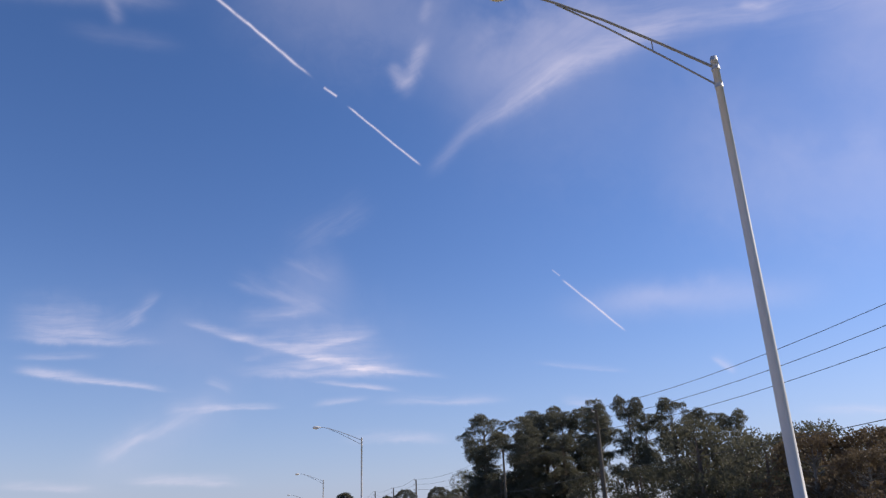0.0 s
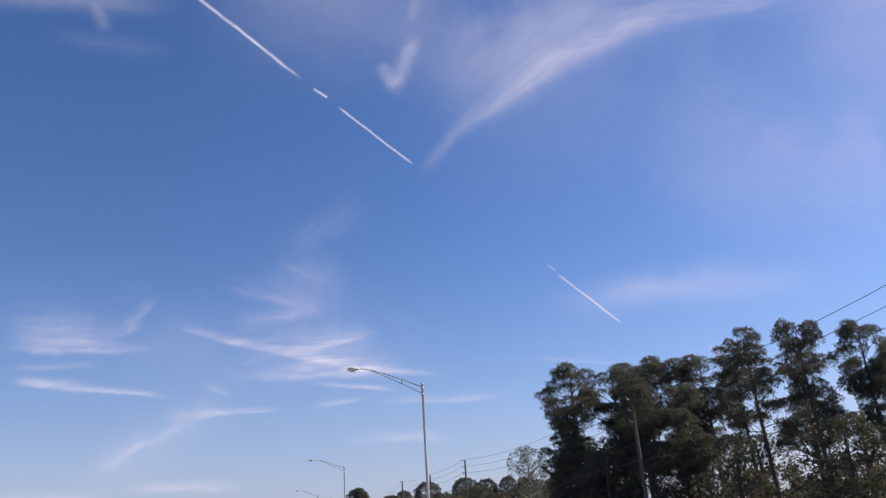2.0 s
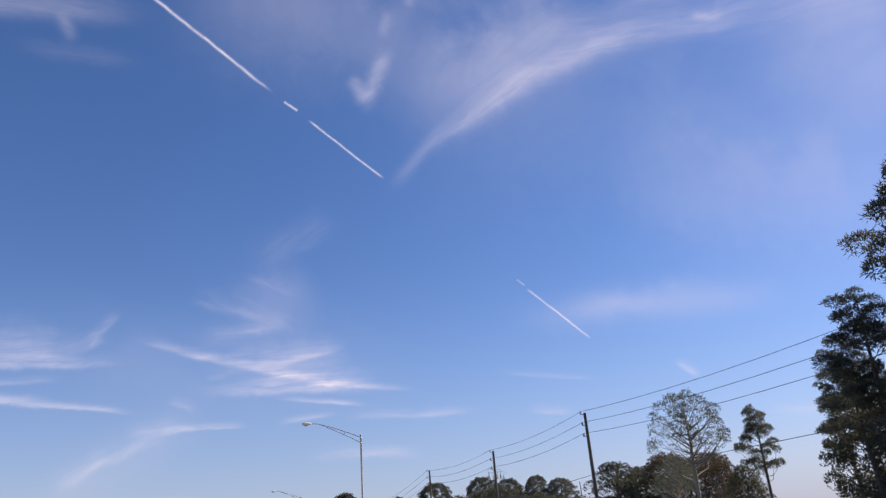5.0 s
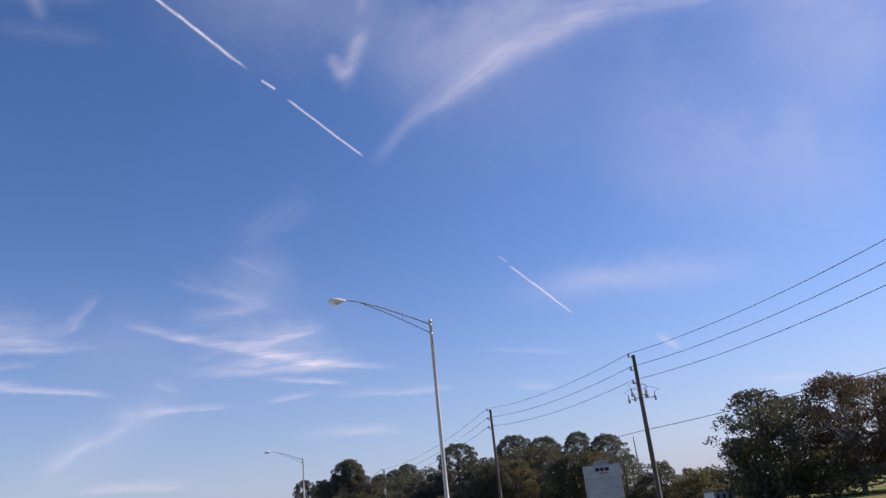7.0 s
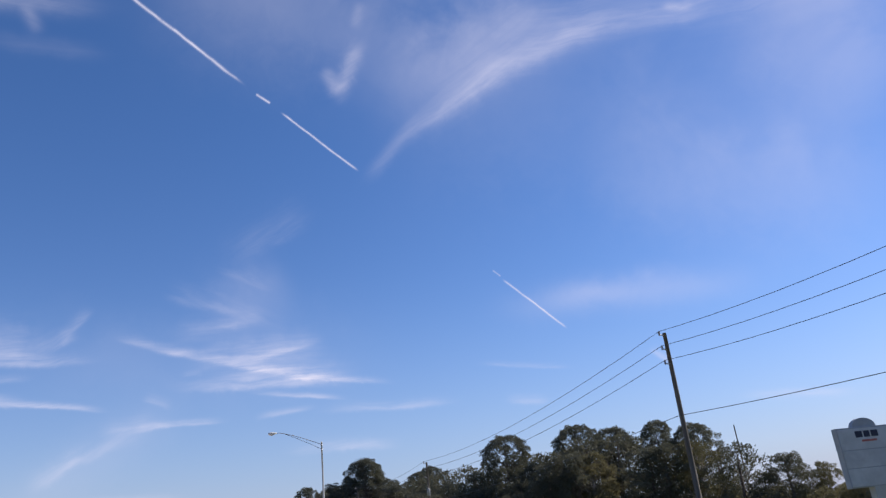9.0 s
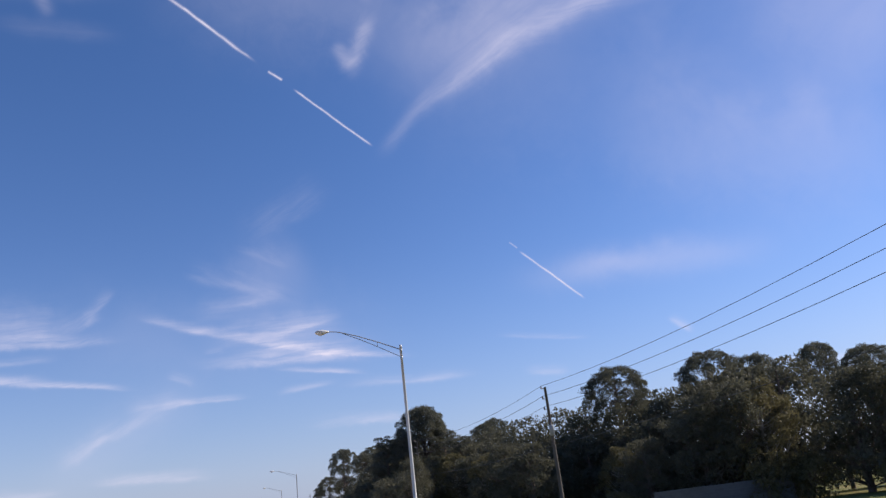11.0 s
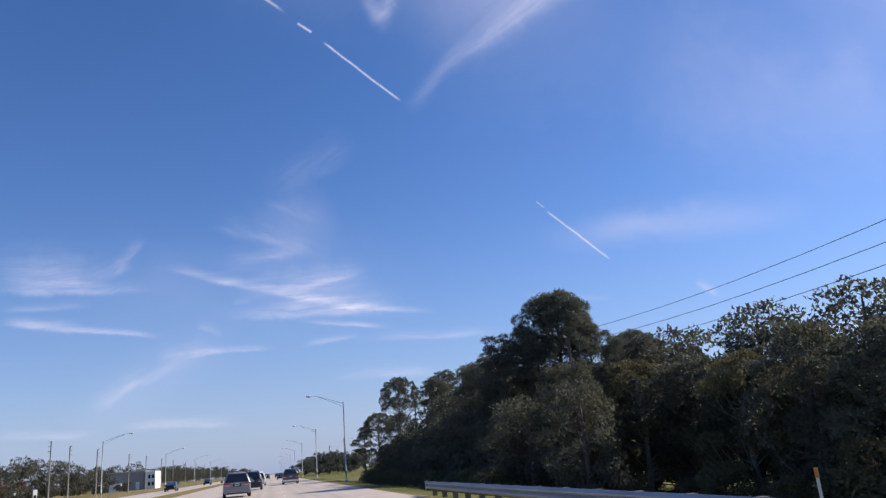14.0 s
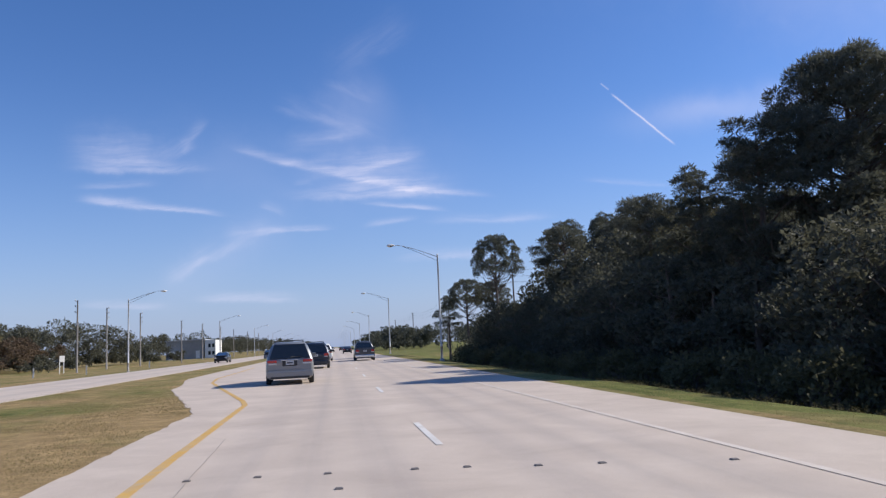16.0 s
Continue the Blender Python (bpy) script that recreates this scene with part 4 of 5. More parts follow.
oak_b.matrix_world = pose(37.2, 209.5, land(37, 209) - 0.1) @ Matrix.Diagonal((1.1, 1.1, 1.04, 1))
scrub.matrix_world = pose(22.5, 204.0, land(22.5, 204)) @ Matrix.Diagonal((0.6, 0.6, 0.5, 1))
plant(scrub, 20.8, 201.5, 0.0, 3.0, 50, 1.4)
# the dark wood behind: oaks and pines with shrubs at the foot
pine_d.matrix_world = pose(40.0, 310.0, -0.1)
oak_c.matrix_world = pose(24.8, 229.0, land(24.8, 229) - 0.1) @ Matrix.Diagonal((0.9, 0.9, 0.86, 1))
oak_d.matrix_world = pose(44.0, 236.0, land(44, 236) - 0.1)
for k in range(29):
    y = 211 + k * 3.9 + rng.uniform(-1, 1)
    x0 = 33 - 8.5 * step(208, 222, y) - 4.5 * step(224, 248, y)
    front = 5.6 + 1.3 * step(220, 236, y) + 2.0 * step(250, 268, y) - 3.6 * step(284, 298, y)
    near = (oak_a, oak_c, oak_b, oak_b, oak_c, oak_a)[k % 6] if y < 262 else oak_d
    plant(near, x0 + rng.uniform(0, 2.8), y, front + rng.uniform(-1.2, 0.8), 9.0, rng.uniform(0, 360), rng.uniform(0.95, 1.2))
    plant(oak_d, x0 + 6.5 + rng.uniform(0, 3), y + 1.5, front + rng.uniform(0.1, 1.3) + 0.7 * step(226, 244, y), 9.0, rng.uniform(0, 360), 1.05)
    if k % 3 == 0:
        plant(pine_d if k % 2 else pine_c, x0 + 4 + rng.uniform(0, 6), y + 2, front + rng.uniform(0.2, 1.4) + 1.2 * step(250, 275, y) * (1 - step(284, 298, y)), 13.6, rng.uniform(0, 360), 1.1)
    if y < 290:
        plant(scrub, x0 - 2.4 + rng.uniform(-0.9, 0.9), y + rng.uniform(-1, 1), land(x0 - 2.4, y) + rng.uniform(1.4, 3.4), 3.0, rng.uniform(0, 360), 1.2)
    if 236 < y < 300:
        plant(oak_d, 16.4 + rng.uniform(-0.6, 0.8), y + 0.8, 4.6 + rng.uniform(-0.8, 1.0), 9.0, rng.uniform(0, 360), 1.2)
        plant(scrub, 13.4 + rng.uniform(-0.6, 0.6), y, land(13.4, y) + rng.uniform(1.6, 2.6), 3.0, rng.uniform(0, 360), 1.2)
for k in range(12):
    x, y = 40 + k * 3.2 + rng.uniform(-1, 1), 208.5 - k * 2.2 + rng.uniform(-1, 2)
    plant((oak_a, oak_c, oak_d)[k % 3], x, y, rng.uniform(8.0, 9.0) - 4.2 * step(53, 62, x) - 1.4 * step(62, 72, x), 9.0, rng.uniform(0, 360))
    for q in (0.0, 1.6):
        plant(scrub, x + q + rng.uniform(-0.6, 0.6), y - 2.6 + rng.uniform(-0.5, 0.5), land(x, y) + rng.uniform(2.2, 3.8), 3.0, rng.uniform(0, 360), 1.0)


def wood_mass(name, seed, spots, n, blade, material, label):
    """A far wood that nobody could count: overlapping clumps of foliage over a strip of land."""
    g = np.random.default_rng(seed)
    centres, radii = [], []
    for x0, x1, y0, y1, h0, h1, count in spots:
        for _ in range(count):
            x, y, h = g.uniform(x0, x1), g.uniform(y0, y1), g.uniform(h0, h1)
            r = h * g.uniform(0.28, 0.42)
            for _ in range(11):
                d = g.normal(size=3)
                d *= g.uniform(0.5, 1.0) / np.linalg.norm(d)
                c = r * g.uniform(0.3, 0.5)
                centres.append((x + d[0] * (r - 0.5 * c), y + d[1] * (r - 0.5 * c), land(x, y) + h * 0.52 + d[2] * (h * 0.48 - 0.7 * c)))
                radii.append(c)
    v, f = clouds(g, centres, radii, n, (blade, blade * 0.36), 0.8, 8)
    ob = new(name, leaf_mesh(name, v, f, material))
    return tagged(ob, label, "wood", "", "stuff")


wood_mass("far_wood", 71, [(10, 26, 404, 440, 4.6, 7.2, 30), (10, 30, 400, 430, 2.0, 3.6, 30), (26, 46, 330, 404, 4.5, 6.0, 30), (17, 40, 440, 600, 6.5, 8.5, 50), (16, 60, 600, 1000, 7, 10, 50)], 40, 0.5, M_PINE, "far dark green woods along the road")
wood_mass("far_wood", 72, [(68, 130, 205, 270, 4.0, 6.0, 60), (80, 150, 120, 200, 5, 8, 44)], 52, 0.42, M_SCRUB, "olive green far tree line beyond the field")
wood_mass("far_wood", 73, [(-85, -44, 560, 900, 9, 13, 80), (-60, -26, 600, 800, 6, 9, 50), (-70, -28, 900, 1400, 9, 13, 40)], 36, 0.6, M_OAK, "dark wood across the road")
wood_mass("far_wood", 76, [(-110, -60, 345, 400, 8.4, 10.4, 70), (-64, -41, 352, 374, 8.0, 9.8, 34), (-68, -39, 364, 384, 3.6, 5.4, 40), (-46, -38, 378, 400, 5.0, 6.6, 14), (-60, -28, 490, 560, 6.0, 8.0, 40)], 52, 0.36, M_OAK, "dark grey-green trees behind the low building")
wood_mass("hedge", 75, [(-62, -38, 334, 346, 1.6, 2.8, 46), (-64, -36, 318, 334, 1.0, 2.0, 44), (-50, -30, 372, 384, 1.8, 2.8, 34)], 30, 0.26, M_OAK, "dark green hedge in front of the trees across the road")
wood_mass("far_wood", 74, [(-66, -44, 330, 350, 4.2, 6.2, 26), (-60, -42, 326, 336, 1.6, 2.6, 20)], 56, 0.26, M_BROWN, "brown and olive trees across the road")


def grass_tufts(name, seed, spots, label):
    """Uneven tufts of grass standing in the mown verge."""
    g = np.random.default_rng(seed)
    pts = []
    for x0, x1, y0, y1, count in spots:
        for _ in range(count):
            x, y = g.uniform(x0, x1), g.uniform(y0, y1)
            if median_edge(y) - 0.05 < x < 6.55 or noise.noise(Vector((x * 0.6, y * 0.35, 2))) < g.uniform(-0.5, 0.3):
                continue
            pts.append((x, y, land(x, y)))
    v, f = blades(g, np.array(pts), 0.034, 0.006, 6, 0.6, 1.6)
    v[:, 2] = np.maximum(v[:, 2], -2.2)
    return tagged(new(name, leaf_mesh(name, v, f, M_TUFT)), label, "grass", "", "stuff")


grass_tufts("grass_tufts", 81, [(-8.6, -3.6, 222, 250, 19000), (-12.3, -8.6, 225, 260, 6000), (-8.6, -6.5, 250, 262, 900)], "straw-coloured and olive tufts of grass on the median")
grass_tufts("grass_tufts", 82, [(6.56, 9.6, 200, 262, 7000)], "olive tufts of grass along the road's edge")


# ---- guard rail ----
def guard_rail():
    t = thing("guard_rail", (0, 0, 0), "galvanised steel guard rail on dark timber posts", "guard rail")
    prof = [(0.0, 0.0), (-0.03, 0.03), (-0.075, 0.06), (-0.075, 0.10), (-0.03, 0.135), (0.0, 0.156), (-0.03, 0.177), (-0.075, 0.21), (-0.075, 0.25), (-0.03, 0.282), (0.0, 0.312)]
    me = None
    for k in range(18):
        y0 = 226.8 - 3.81 * (k + 1)
        if me is None:
            bm = bmesh.new()
            prev = None
            for y in (0.0, 1.9, 3.83):
                cur = [bm.verts.new((px, y, pz)) for px, pz in prof] + [bm.verts.new((px + 0.004, y, pz)) for px, pz in reversed(prof)]
                if prev:
                    for i in range(len(cur)):
                        j = (i + 1) % len(cur)
                        bm.faces.new((prev[i], prev[j], cur[j], cur[i]))
                else:
                    bm.faces.new(cur)
                prev = cur
            bm.faces.new(list(reversed(prev)))
            me = mesh_of("rail_beam", bm)
            me.materials.append(M_RAIL)
        b = new("rail_beam", me)
        b.location, b.parent = (6.95, y0, 0.27), t
    post = block = None
    for k in range(37):
        y = 226.5 - 1.905 * k
        if post is None:
            post = mesh_of("post", box(bmesh.new(), 0.15, 0.33, -0.08, 0.08, -1.0, 0.56, 0.01))
            block = mesh_of("block", box(bmesh.new(), 0.002, 0.15, -0.07, 0.07, 0.29, 0.545, 0.01))
            post.materials.append(M_WOOD)
            block.materials.append(M_WOOD)
        p = new("post", post)
        p.location, p.parent = (6.95, y, 0), t
        q = new("spacer_block", block)
        q.parent = p
    bm = bmesh.new()
    box(bm, -0.085, 0.02, 0.0, 0.16, 0.25, 0.60, 0.02)
    e = part("end_terminal", bm, M_RAIL, t)
    e.location = (6.95, 226.8, 0)
    return t


guard_rail()

# ---- vehicles ----
def paint(name, colour, metal=0.5):
    return surface(name, tuple(c * 0.92 for c in colour), colour, 1.5, 0.32, metal=metal, bump=0.0, coat=0.6, fine=200.0)


M_SILVER = paint("silver_grey_car_paint", (0.24, 0.243, 0.25), 0.3)
M_DARK_BLUE = paint("dark_blue_car_paint", (0.035, 0.04, 0.055))
M_CAR_WHITE = paint("white_car_paint", (0.72, 0.72, 0.70), 0.0)
M_CAR_BLUE = paint("grey_blue_car_paint", (0.075, 0.08, 0.09))
M_BLACK = paint("black_car_paint", (0.018, 0.018, 0.02))
M_CAR_GLASS = glass("tinted_car_glass", (0.012, 0.014, 0.016), 0.04)
M_RUBBER = surface("tyre_rubber", (0.018, 0.018, 0.018), (0.04, 0.04, 0.04), 6.0, 0.85, bump=0.1)
M_RIM = surface("alloy_rim", (0.35, 0.35, 0.36), (0.5, 0.5, 0.51), 3.0, 0.35, metal=0.8, bump=0.0)
M_TRIM = surface("black_plastic_trim", (0.02, 0.02, 0.022), (0.045, 0.045, 0.047), 5.0, 0.6, bump=0.05)
M_TAIL = glass("red_tail_lamp", (0.42, 0.02, 0.015), 0.15)
M_LAMP_CLEAR = glass("clear_lamp", (0.6, 0.6, 0.58), 0.15)
M_CHROME = surface("chrome", (0.62, 0.62, 0.63), (0.75, 0.75, 0.76), 3.0, 0.16, metal=1.0, bump=0.0)
M_PLATE = surface("plate_white", (0.55, 0.56, 0.56), (0.65, 0.66, 0.66), 3.0, 0.5, bump=0.0)
M_INK = surface("dark_ink", (0.02, 0.02, 0.04), (0.04, 0.04, 0.07), 5.0, 0.6, bump=0.0)


def section(y, top, width, belt, height, bottom=0.24):
    """Cross-section of a car body at y: straight flanks below the belt, glasshouse leaning in above."""
    zs = [bottom, bottom + 0.1, 0.55, 0.78, belt]
    half = []
    for z in zs:
        z = min(z, top - 0.02)
        bulge = {0: 0.86, 1: 0.95, 2: 1.0, 3: 0.995, 4: 0.965}[zs.index(z) if z in zs else 4]
        half.append((width / 2 * bulge, z))
    for k in range(1, 5):
        z = belt + (top - belt) * k / 4 if top > belt + 0.03 else top - 0.02 + 0.005 * k
        lean = 0.965 - 0.26 * max(z - belt, 0) / (height - belt)
        r = 1.0 if k < 4 else 0.86
        half.append((width / 2 * lean * r if top > belt + 0.03 else width / 2 * (0.94 - 0.03 * k), z - (0.03 if k == 3 and top > belt + 0.03 else 0)))
    pts = [(x, y, z) for x, z in half] + [(-x, y, z) for x, z in reversed(half)]
    return pts


def flank(z, width, belt, height):
    return width / 2 * (0.965 - 0.26 * max(z - belt, 0) / (height - belt))


def wheel(parent, x, y, r, w):
    s = 1 if x > 0 else -1
    bm = bmesh.new()
    prof = [(r * 0.62, -w / 2), (r * 0.9, -w / 2), (r * 0.98, -w * 0.4), (r, -w * 0.2), (r, w * 0.2), (r * 0.98, w * 0.4), (r * 0.9, w / 2), (r * 0.62, w / 2)]
    loft(bm, [[(x + o, y + q * math.cos(a), r + q * math.sin(a)) for q, o in prof] for a in [2 * math.pi * k / 20 for k in range(21)]], close_ends=False)
    wh = part("wheel", bm, M_RUBBER, parent, "black rubber tyre")
    bm = bmesh.new()
    loft(bm, [[(x + s * o, y + q * math.cos(a), r + q * math.sin(a)) for a in [2 * math.pi * k / 16 for k in range(16)]] for q, o in ((r * 0.64, w * 0.40), (r * 0.55, w * 0.42), (r * 0.2, w * 0.34), (r * 0.12, w * 0.4))])
    part("rim", bm, M_RIM, wh, "alloy rim")


def panel(bm, quad, thick=0.012):
    """A thin slab on a quad, facing along its normal."""
    a, b, c, d = [Vector(p) for p in quad]
    n = (b - a).cross(d - a).normalized() * thick
    lo = [bm.verts.new(p - n) for p in (a, b, c, d)]
    hi = [bm.verts.new(p + n) for p in (a, b, c, d)]
    bm.faces.new(hi)
    bm.faces.new(list(reversed(lo)))
    for i in range(4):
        j = (i + 1) % 4
        bm.faces.new((lo[i], lo[j], hi[j], hi[i]))
    return bm


def car(name, label, length, width, height, belt, profile, material, rear_glass, side_cuts, tail="low", rails=False, category="car", wheel_r=0.33, bumper=None):
    """A car whose rear stands at y = 0 and whose nose points along +y. profile: (y, height of the top there)."""
    t = thing(name, (0, 0, 0), label, category)
    bm = bmesh.new()
    n = len(profile)
    secs = []
    for i, (y, top) in enumerate(profile):
        squeeze = 0.87 if i in (0, n - 1) else (0.955 if i in (1, n - 2) else (0.985 if i == 2 else 1.0))
        secs.append(section(y, top, width * squeeze, belt, height))
    loft(bm, secs)
    part("body", bm, material, t)
    # rear window, lights, bumper, plate
    (z0, y0), (z1, y1) = rear_glass
    x0, x1 = flank(z0, width, belt, height) * 0.86, flank(z1, width, belt, height) * 0.84
    part("rear_window", panel(bmesh.new(), [(-x0, y0, z0), (x0, y0, z0), (x1, y1, z1), (-x1, y1, z1)], 0.02), M_CAR_GLASS, t)
    for s in (-1, 1):
        bm = bmesh.new()
        zt = belt + 0.02
        xi = width * (0.27 if tail == "wide" else 0.30)
        zb = belt - (0.15 if tail == "wide" else 0.22)
        box(bm, min(s * xi, s * width * 0.46), max(s * xi, s * width * 0.46), -0.03, 0.16, zb, zt - 0.06, 0.03)
        lamp = part("tail_lamp", bm, M_TAIL, t, "red tail lamp")
        bm = bmesh.new()
        box(bm, min(s * xi, s * width * 0.44), max(s * xi, s * width * 0.44), -0.025, 0.12, zb - 0.07, zb - 0.005, 0.02)
        part("reversing_lamp", bm, M_LAMP_CLEAR, lamp, "clear reversing lamp")
        bm = bmesh.new()
        box(bm, min(s * width * 0.32, s * width * 0.45), max(s * width * 0.32, s * width * 0.45), length - 0.14, length + 0.005, 0.62, 0.78, 0.03)
        part("headlamp", bm, M_LAMP_CLEAR, t, "clear headlamp")
        bm = bmesh.new()
        xm = s * (width / 2 + 0.09)
        box(bm, xm - 0.09, xm + 0.09, length * 0.66, length * 0.66 + 0.1, belt + 0.02, belt + 0.19, 0.03)
        part("wing_mirror", bm, material, t)
        for ya, yb, za, zb in side_cuts:
            xa, xb = flank(za, width, belt, height) - 0.004, flank(zb, width, belt, height) - 0.004
            q = [(s * xa, ya[0], za), (s * xa, yb[0], za), (s * xb, yb[1], zb), (s * xb, ya[1], zb)]
            part("side_window", panel(bmesh.new(), q if s > 0 else q[::-1], 0.014), M_CAR_GLASS, t)
    bm = bmesh.new()
    box(bm, -width * 0.475, width * 0.475, -0.10, 0.25, 0.30, 0.58, 0.06)
    part("rear_bumper", bm, bumper or material, t)
    bm = bmesh.new()
    box(bm, -width * 0.40, width * 0.40, -0.115, 0.2, 0.26, 0.34, 0.02)
    part("bumper_trim", bm, M_TRIM, t)
    bm = bmesh.new()
    box(bm, -width * 0.47, width * 0.47, length - 0.2, length + 0.06, 0.26, 0.56, 0.06)
    part("front_bumper", bm, bumper or material, t)
    bm = bmesh.new()
    box(bm, -0.16, 0.16, -0.03, 0.0, belt - 0.24, belt - 0.08, 0.005)
    pl = part("number_plate", bm, M_PLATE, t)
    bm = bmesh.new()
    box(bm, -0.12, 0.12, -0.036, -0.028, belt - 0.19, belt - 0.13)
    part("plate_bar", bm, M_INK, pl)
    # windscreen
    top_front = max(y for y, z in profile if z > height - 0.12)
    hood = next(y for y, z in profile if y > top_front and z <= belt + 0.06)
    xa, xb = flank(belt, width, belt, height) * 0.86, flank(height - 0.12, width, belt, height) * 0.86
    part("windscreen", panel(bmesh.new(), [(xa, hood - 0.05, belt + 0.06), (-xa, hood - 0.05, belt + 0.06), (-xb, top_front + 0.10, height - 0.09), (xb, top_front + 0.10, height - 0.09)], 0.02), M_CAR_GLASS, t)
    if rails:
        for s in (-1, 1):
            bm = bmesh.new()
            x = s * flank(height, width, belt, height) * 0.82
            tube(bm, [(x, 0.5, height - 0.04), (x, 0.6, height + 0.035), (x, length * 0.45, height + 0.045), (x, length * 0.47, height - 0.02)], 0.018, 6)
            part("roof_rail", bm, M_TRIM, t)
        for y in (0.75, 1.9):
            bm = bmesh.new()
            x = flank(height, width, belt, height) * 0.82
            tube(bm, [(-x, y, height + 0.045), (x, y, height + 0.045)], 0.014, 6)
            part("cross_bar", bm, M_TRIM, t)
    for x in (-width / 2 + 0.1, width / 2 - 0.1):
        for y in (length * 0.2, length * 0.8):
            wheel(t, x, y, wheel_r, 0.21)
    return t


VAN_PROFILE = [(0.0, 0.98), (0.06, 1.08), (0.22, 1.42), (0.38, 1.68), (0.6, 1.74), (1.6, 1.76), (2.8, 1.74), (3.1, 1.70), (3.9, 1.14), (4.2, 1.06), (4.85, 0.86), (5.05, 0.66)]
VAN_SIDE = [((0.62, 0.75), (1.75, 1.7), 1.12, 1.60), ((1.82, 1.77), (2.75, 2.7), 1.12, 1.60), ((2.82, 2.77), (3.62, 3.1), 1.12, 1.58)]
van = car("minivan", "silver-grey minivan with dark glass driving ahead", 5.05, 1.96, 1.76, 1.05, VAN_PROFILE, M_SILVER, ((1.06, 0.03), (1.64, 0.31)), VAN_SIDE, tail="wide", rails=True, category="van")
van.matrix_world = pose(-2.06, 251.2, 0.0, 0, 0, 3)
bm = bmesh.new()
tube(bm, [(0.02, 0.01, 1.12), (0.5, 0.025, 1.135)], 0.012, 6)
part("rear_wiper", bm, M_TRIM, van)
# Dark slab on the tailgate, standing in for the plate recess's shade.
bm = bmesh.new()
box(bm, -0.30, 0.30, -0.022, 0.04, 0.76, 0.98, 0.02)
part("plate_recess_shade", bm, M_TRIM, van)
bm = bmesh.new()
box(bm, -0.36, 0.36, -0.03, 0.03, 0.985, 1.02, 0.01)
part("tailgate_strip", bm, M_CHROME, van, "chrome tailgate strip")
bm = bmesh.new()
box(bm, -0.06, 0.06, -0.012, 0.05, 0.95, 1.02, 0.02)
part("badge", bm, M_CHROME, van)

SUV_PROFILE = [(0.0, 0.95), (0.06, 1.08), (0.16, 1.45), (0.26, 1.72), (0.5, 1.80), (1.6, 1.82), (2.6, 1.80), (2.9, 1.76), (3.5, 1.18), (3.7, 1.12), (4.6, 1.02), (4.8, 0.7)]
SUV_SIDE = [((0.5, 0.55), (1.4, 1.38), 1.14, 1.66), ((1.48, 1.44), (2.35, 2.32), 1.14, 1.66), ((2.42, 2.38), (3.25, 2.85), 1.14, 1.64)]
suv = car("sport_utility_vehicle", "dark blue sport utility vehicle ahead of the minivan", 4.8, 1.92, 1.82, 1.08, SUV_PROFILE, M_DARK_BLUE, ((1.14, 0.035), (1.66, 0.2)), SUV_SIDE, rails=True, category="car", wheel_r=0.37)
suv.matrix_world = pose(-1.5, 272.6, 0.0)
w = car("sport_utility_vehicle", "white sport utility vehicle far ahead", 4.8, 1.92, 1.82, 1.08, SUV_PROFILE, M_CAR_WHITE, ((1.14, 0.035), (1.66, 0.2)), SUV_SIDE, category="car", wheel_r=0.37)
w.matrix_world = pose(-1.3, 299.0, 0.0)

SEDAN_PROFILE = [(0.0, 0.78), (0.08, 0.98), (0.75, 1.04), (1.45, 1.40), (2.0, 1.45), (2.7, 1.43), (3.4, 1.02), (4.4, 0.86), (4.65, 0.6)]
SEDAN_SIDE = [((1.05, 1.4), (1.95, 1.95), 1.0, 1.34), ((2.02, 2.02), (3.1, 2.7), 1.0, 1.34)]
sedan = car("car", "black saloon car coming along the opposite road", 4.65, 1.8, 1.45, 0.92, SEDAN_PROFILE, M_BLACK, ((1.04, 0.84), (1.36, 1.4)), SEDAN_SIDE)
sedan.matrix_world = pose(-15.6, 330.5, 0.0, 0, 0, 180)
for x, y, turn, lab in [(-15.6, 405.0, 180, "dark saloon car far off on the opposite road"), (2.6, 372.0, 0, "dark saloon car far ahead"), (-0.8, 420.0, 0, "dark saloon car far ahead"), (2.7, 470.0, 0, "dark saloon car far ahead")]:
    tagged(copy_thing(sedan, pose(x, y, 0.0, 0, 0, turn)), lab)


def pickup():
    t = car("pickup_truck", "dark grey pickup truck with a steel bumper in the next lane", 5.5, 1.95, 1.85, 1.08, [(0.0, 1.02), (0.05, 1.10), (1.95, 1.12), (2.0, 1.5), (2.12, 1.80), (2.5, 1.85), (3.2, 1.83), (3.45, 1.78), (4.0, 1.18), (4.2, 1.12), (5.3, 1.02), (5.5, 0.72)], M_CAR_BLUE, ((1.2, 1.965), (1.7, 2.05)), [((2.3, 2.35), (3.0, 2.95), 1.16, 1.70), ((3.06, 3.02), (3.8, 3.45), 1.16, 1.68)], category="truck", wheel_r=0.39, bumper=M_CHROME)
    for s in (-1, 1):
        bm = bmesh.new()
        box(bm, s * 0.9 - 0.06, s * 0.9 + 0.06, 0.02, 1.95, 1.08, 1.2, 0.02)
        part("bed_rail", bm, M_TRIM, t)
    bm = bmesh.new()
    box(bm, -0.8, 0.8, -0.01, 0.05, 0.66, 1.12, 0.03)
    part("tailgate", bm, M_CAR_BLUE, t)
    return t


pk = pickup()
pk.matrix_world = pose(2.75, 292.0, 0.0)

# parked across the road
for x, y, turn, src, lab in [(-44.0, 347.5, 80, w, "white sport utility vehicle parked across the road")]:
    tagged(copy_thing(src, pose(x, y, land(x, y), 0, 0, turn)), lab)

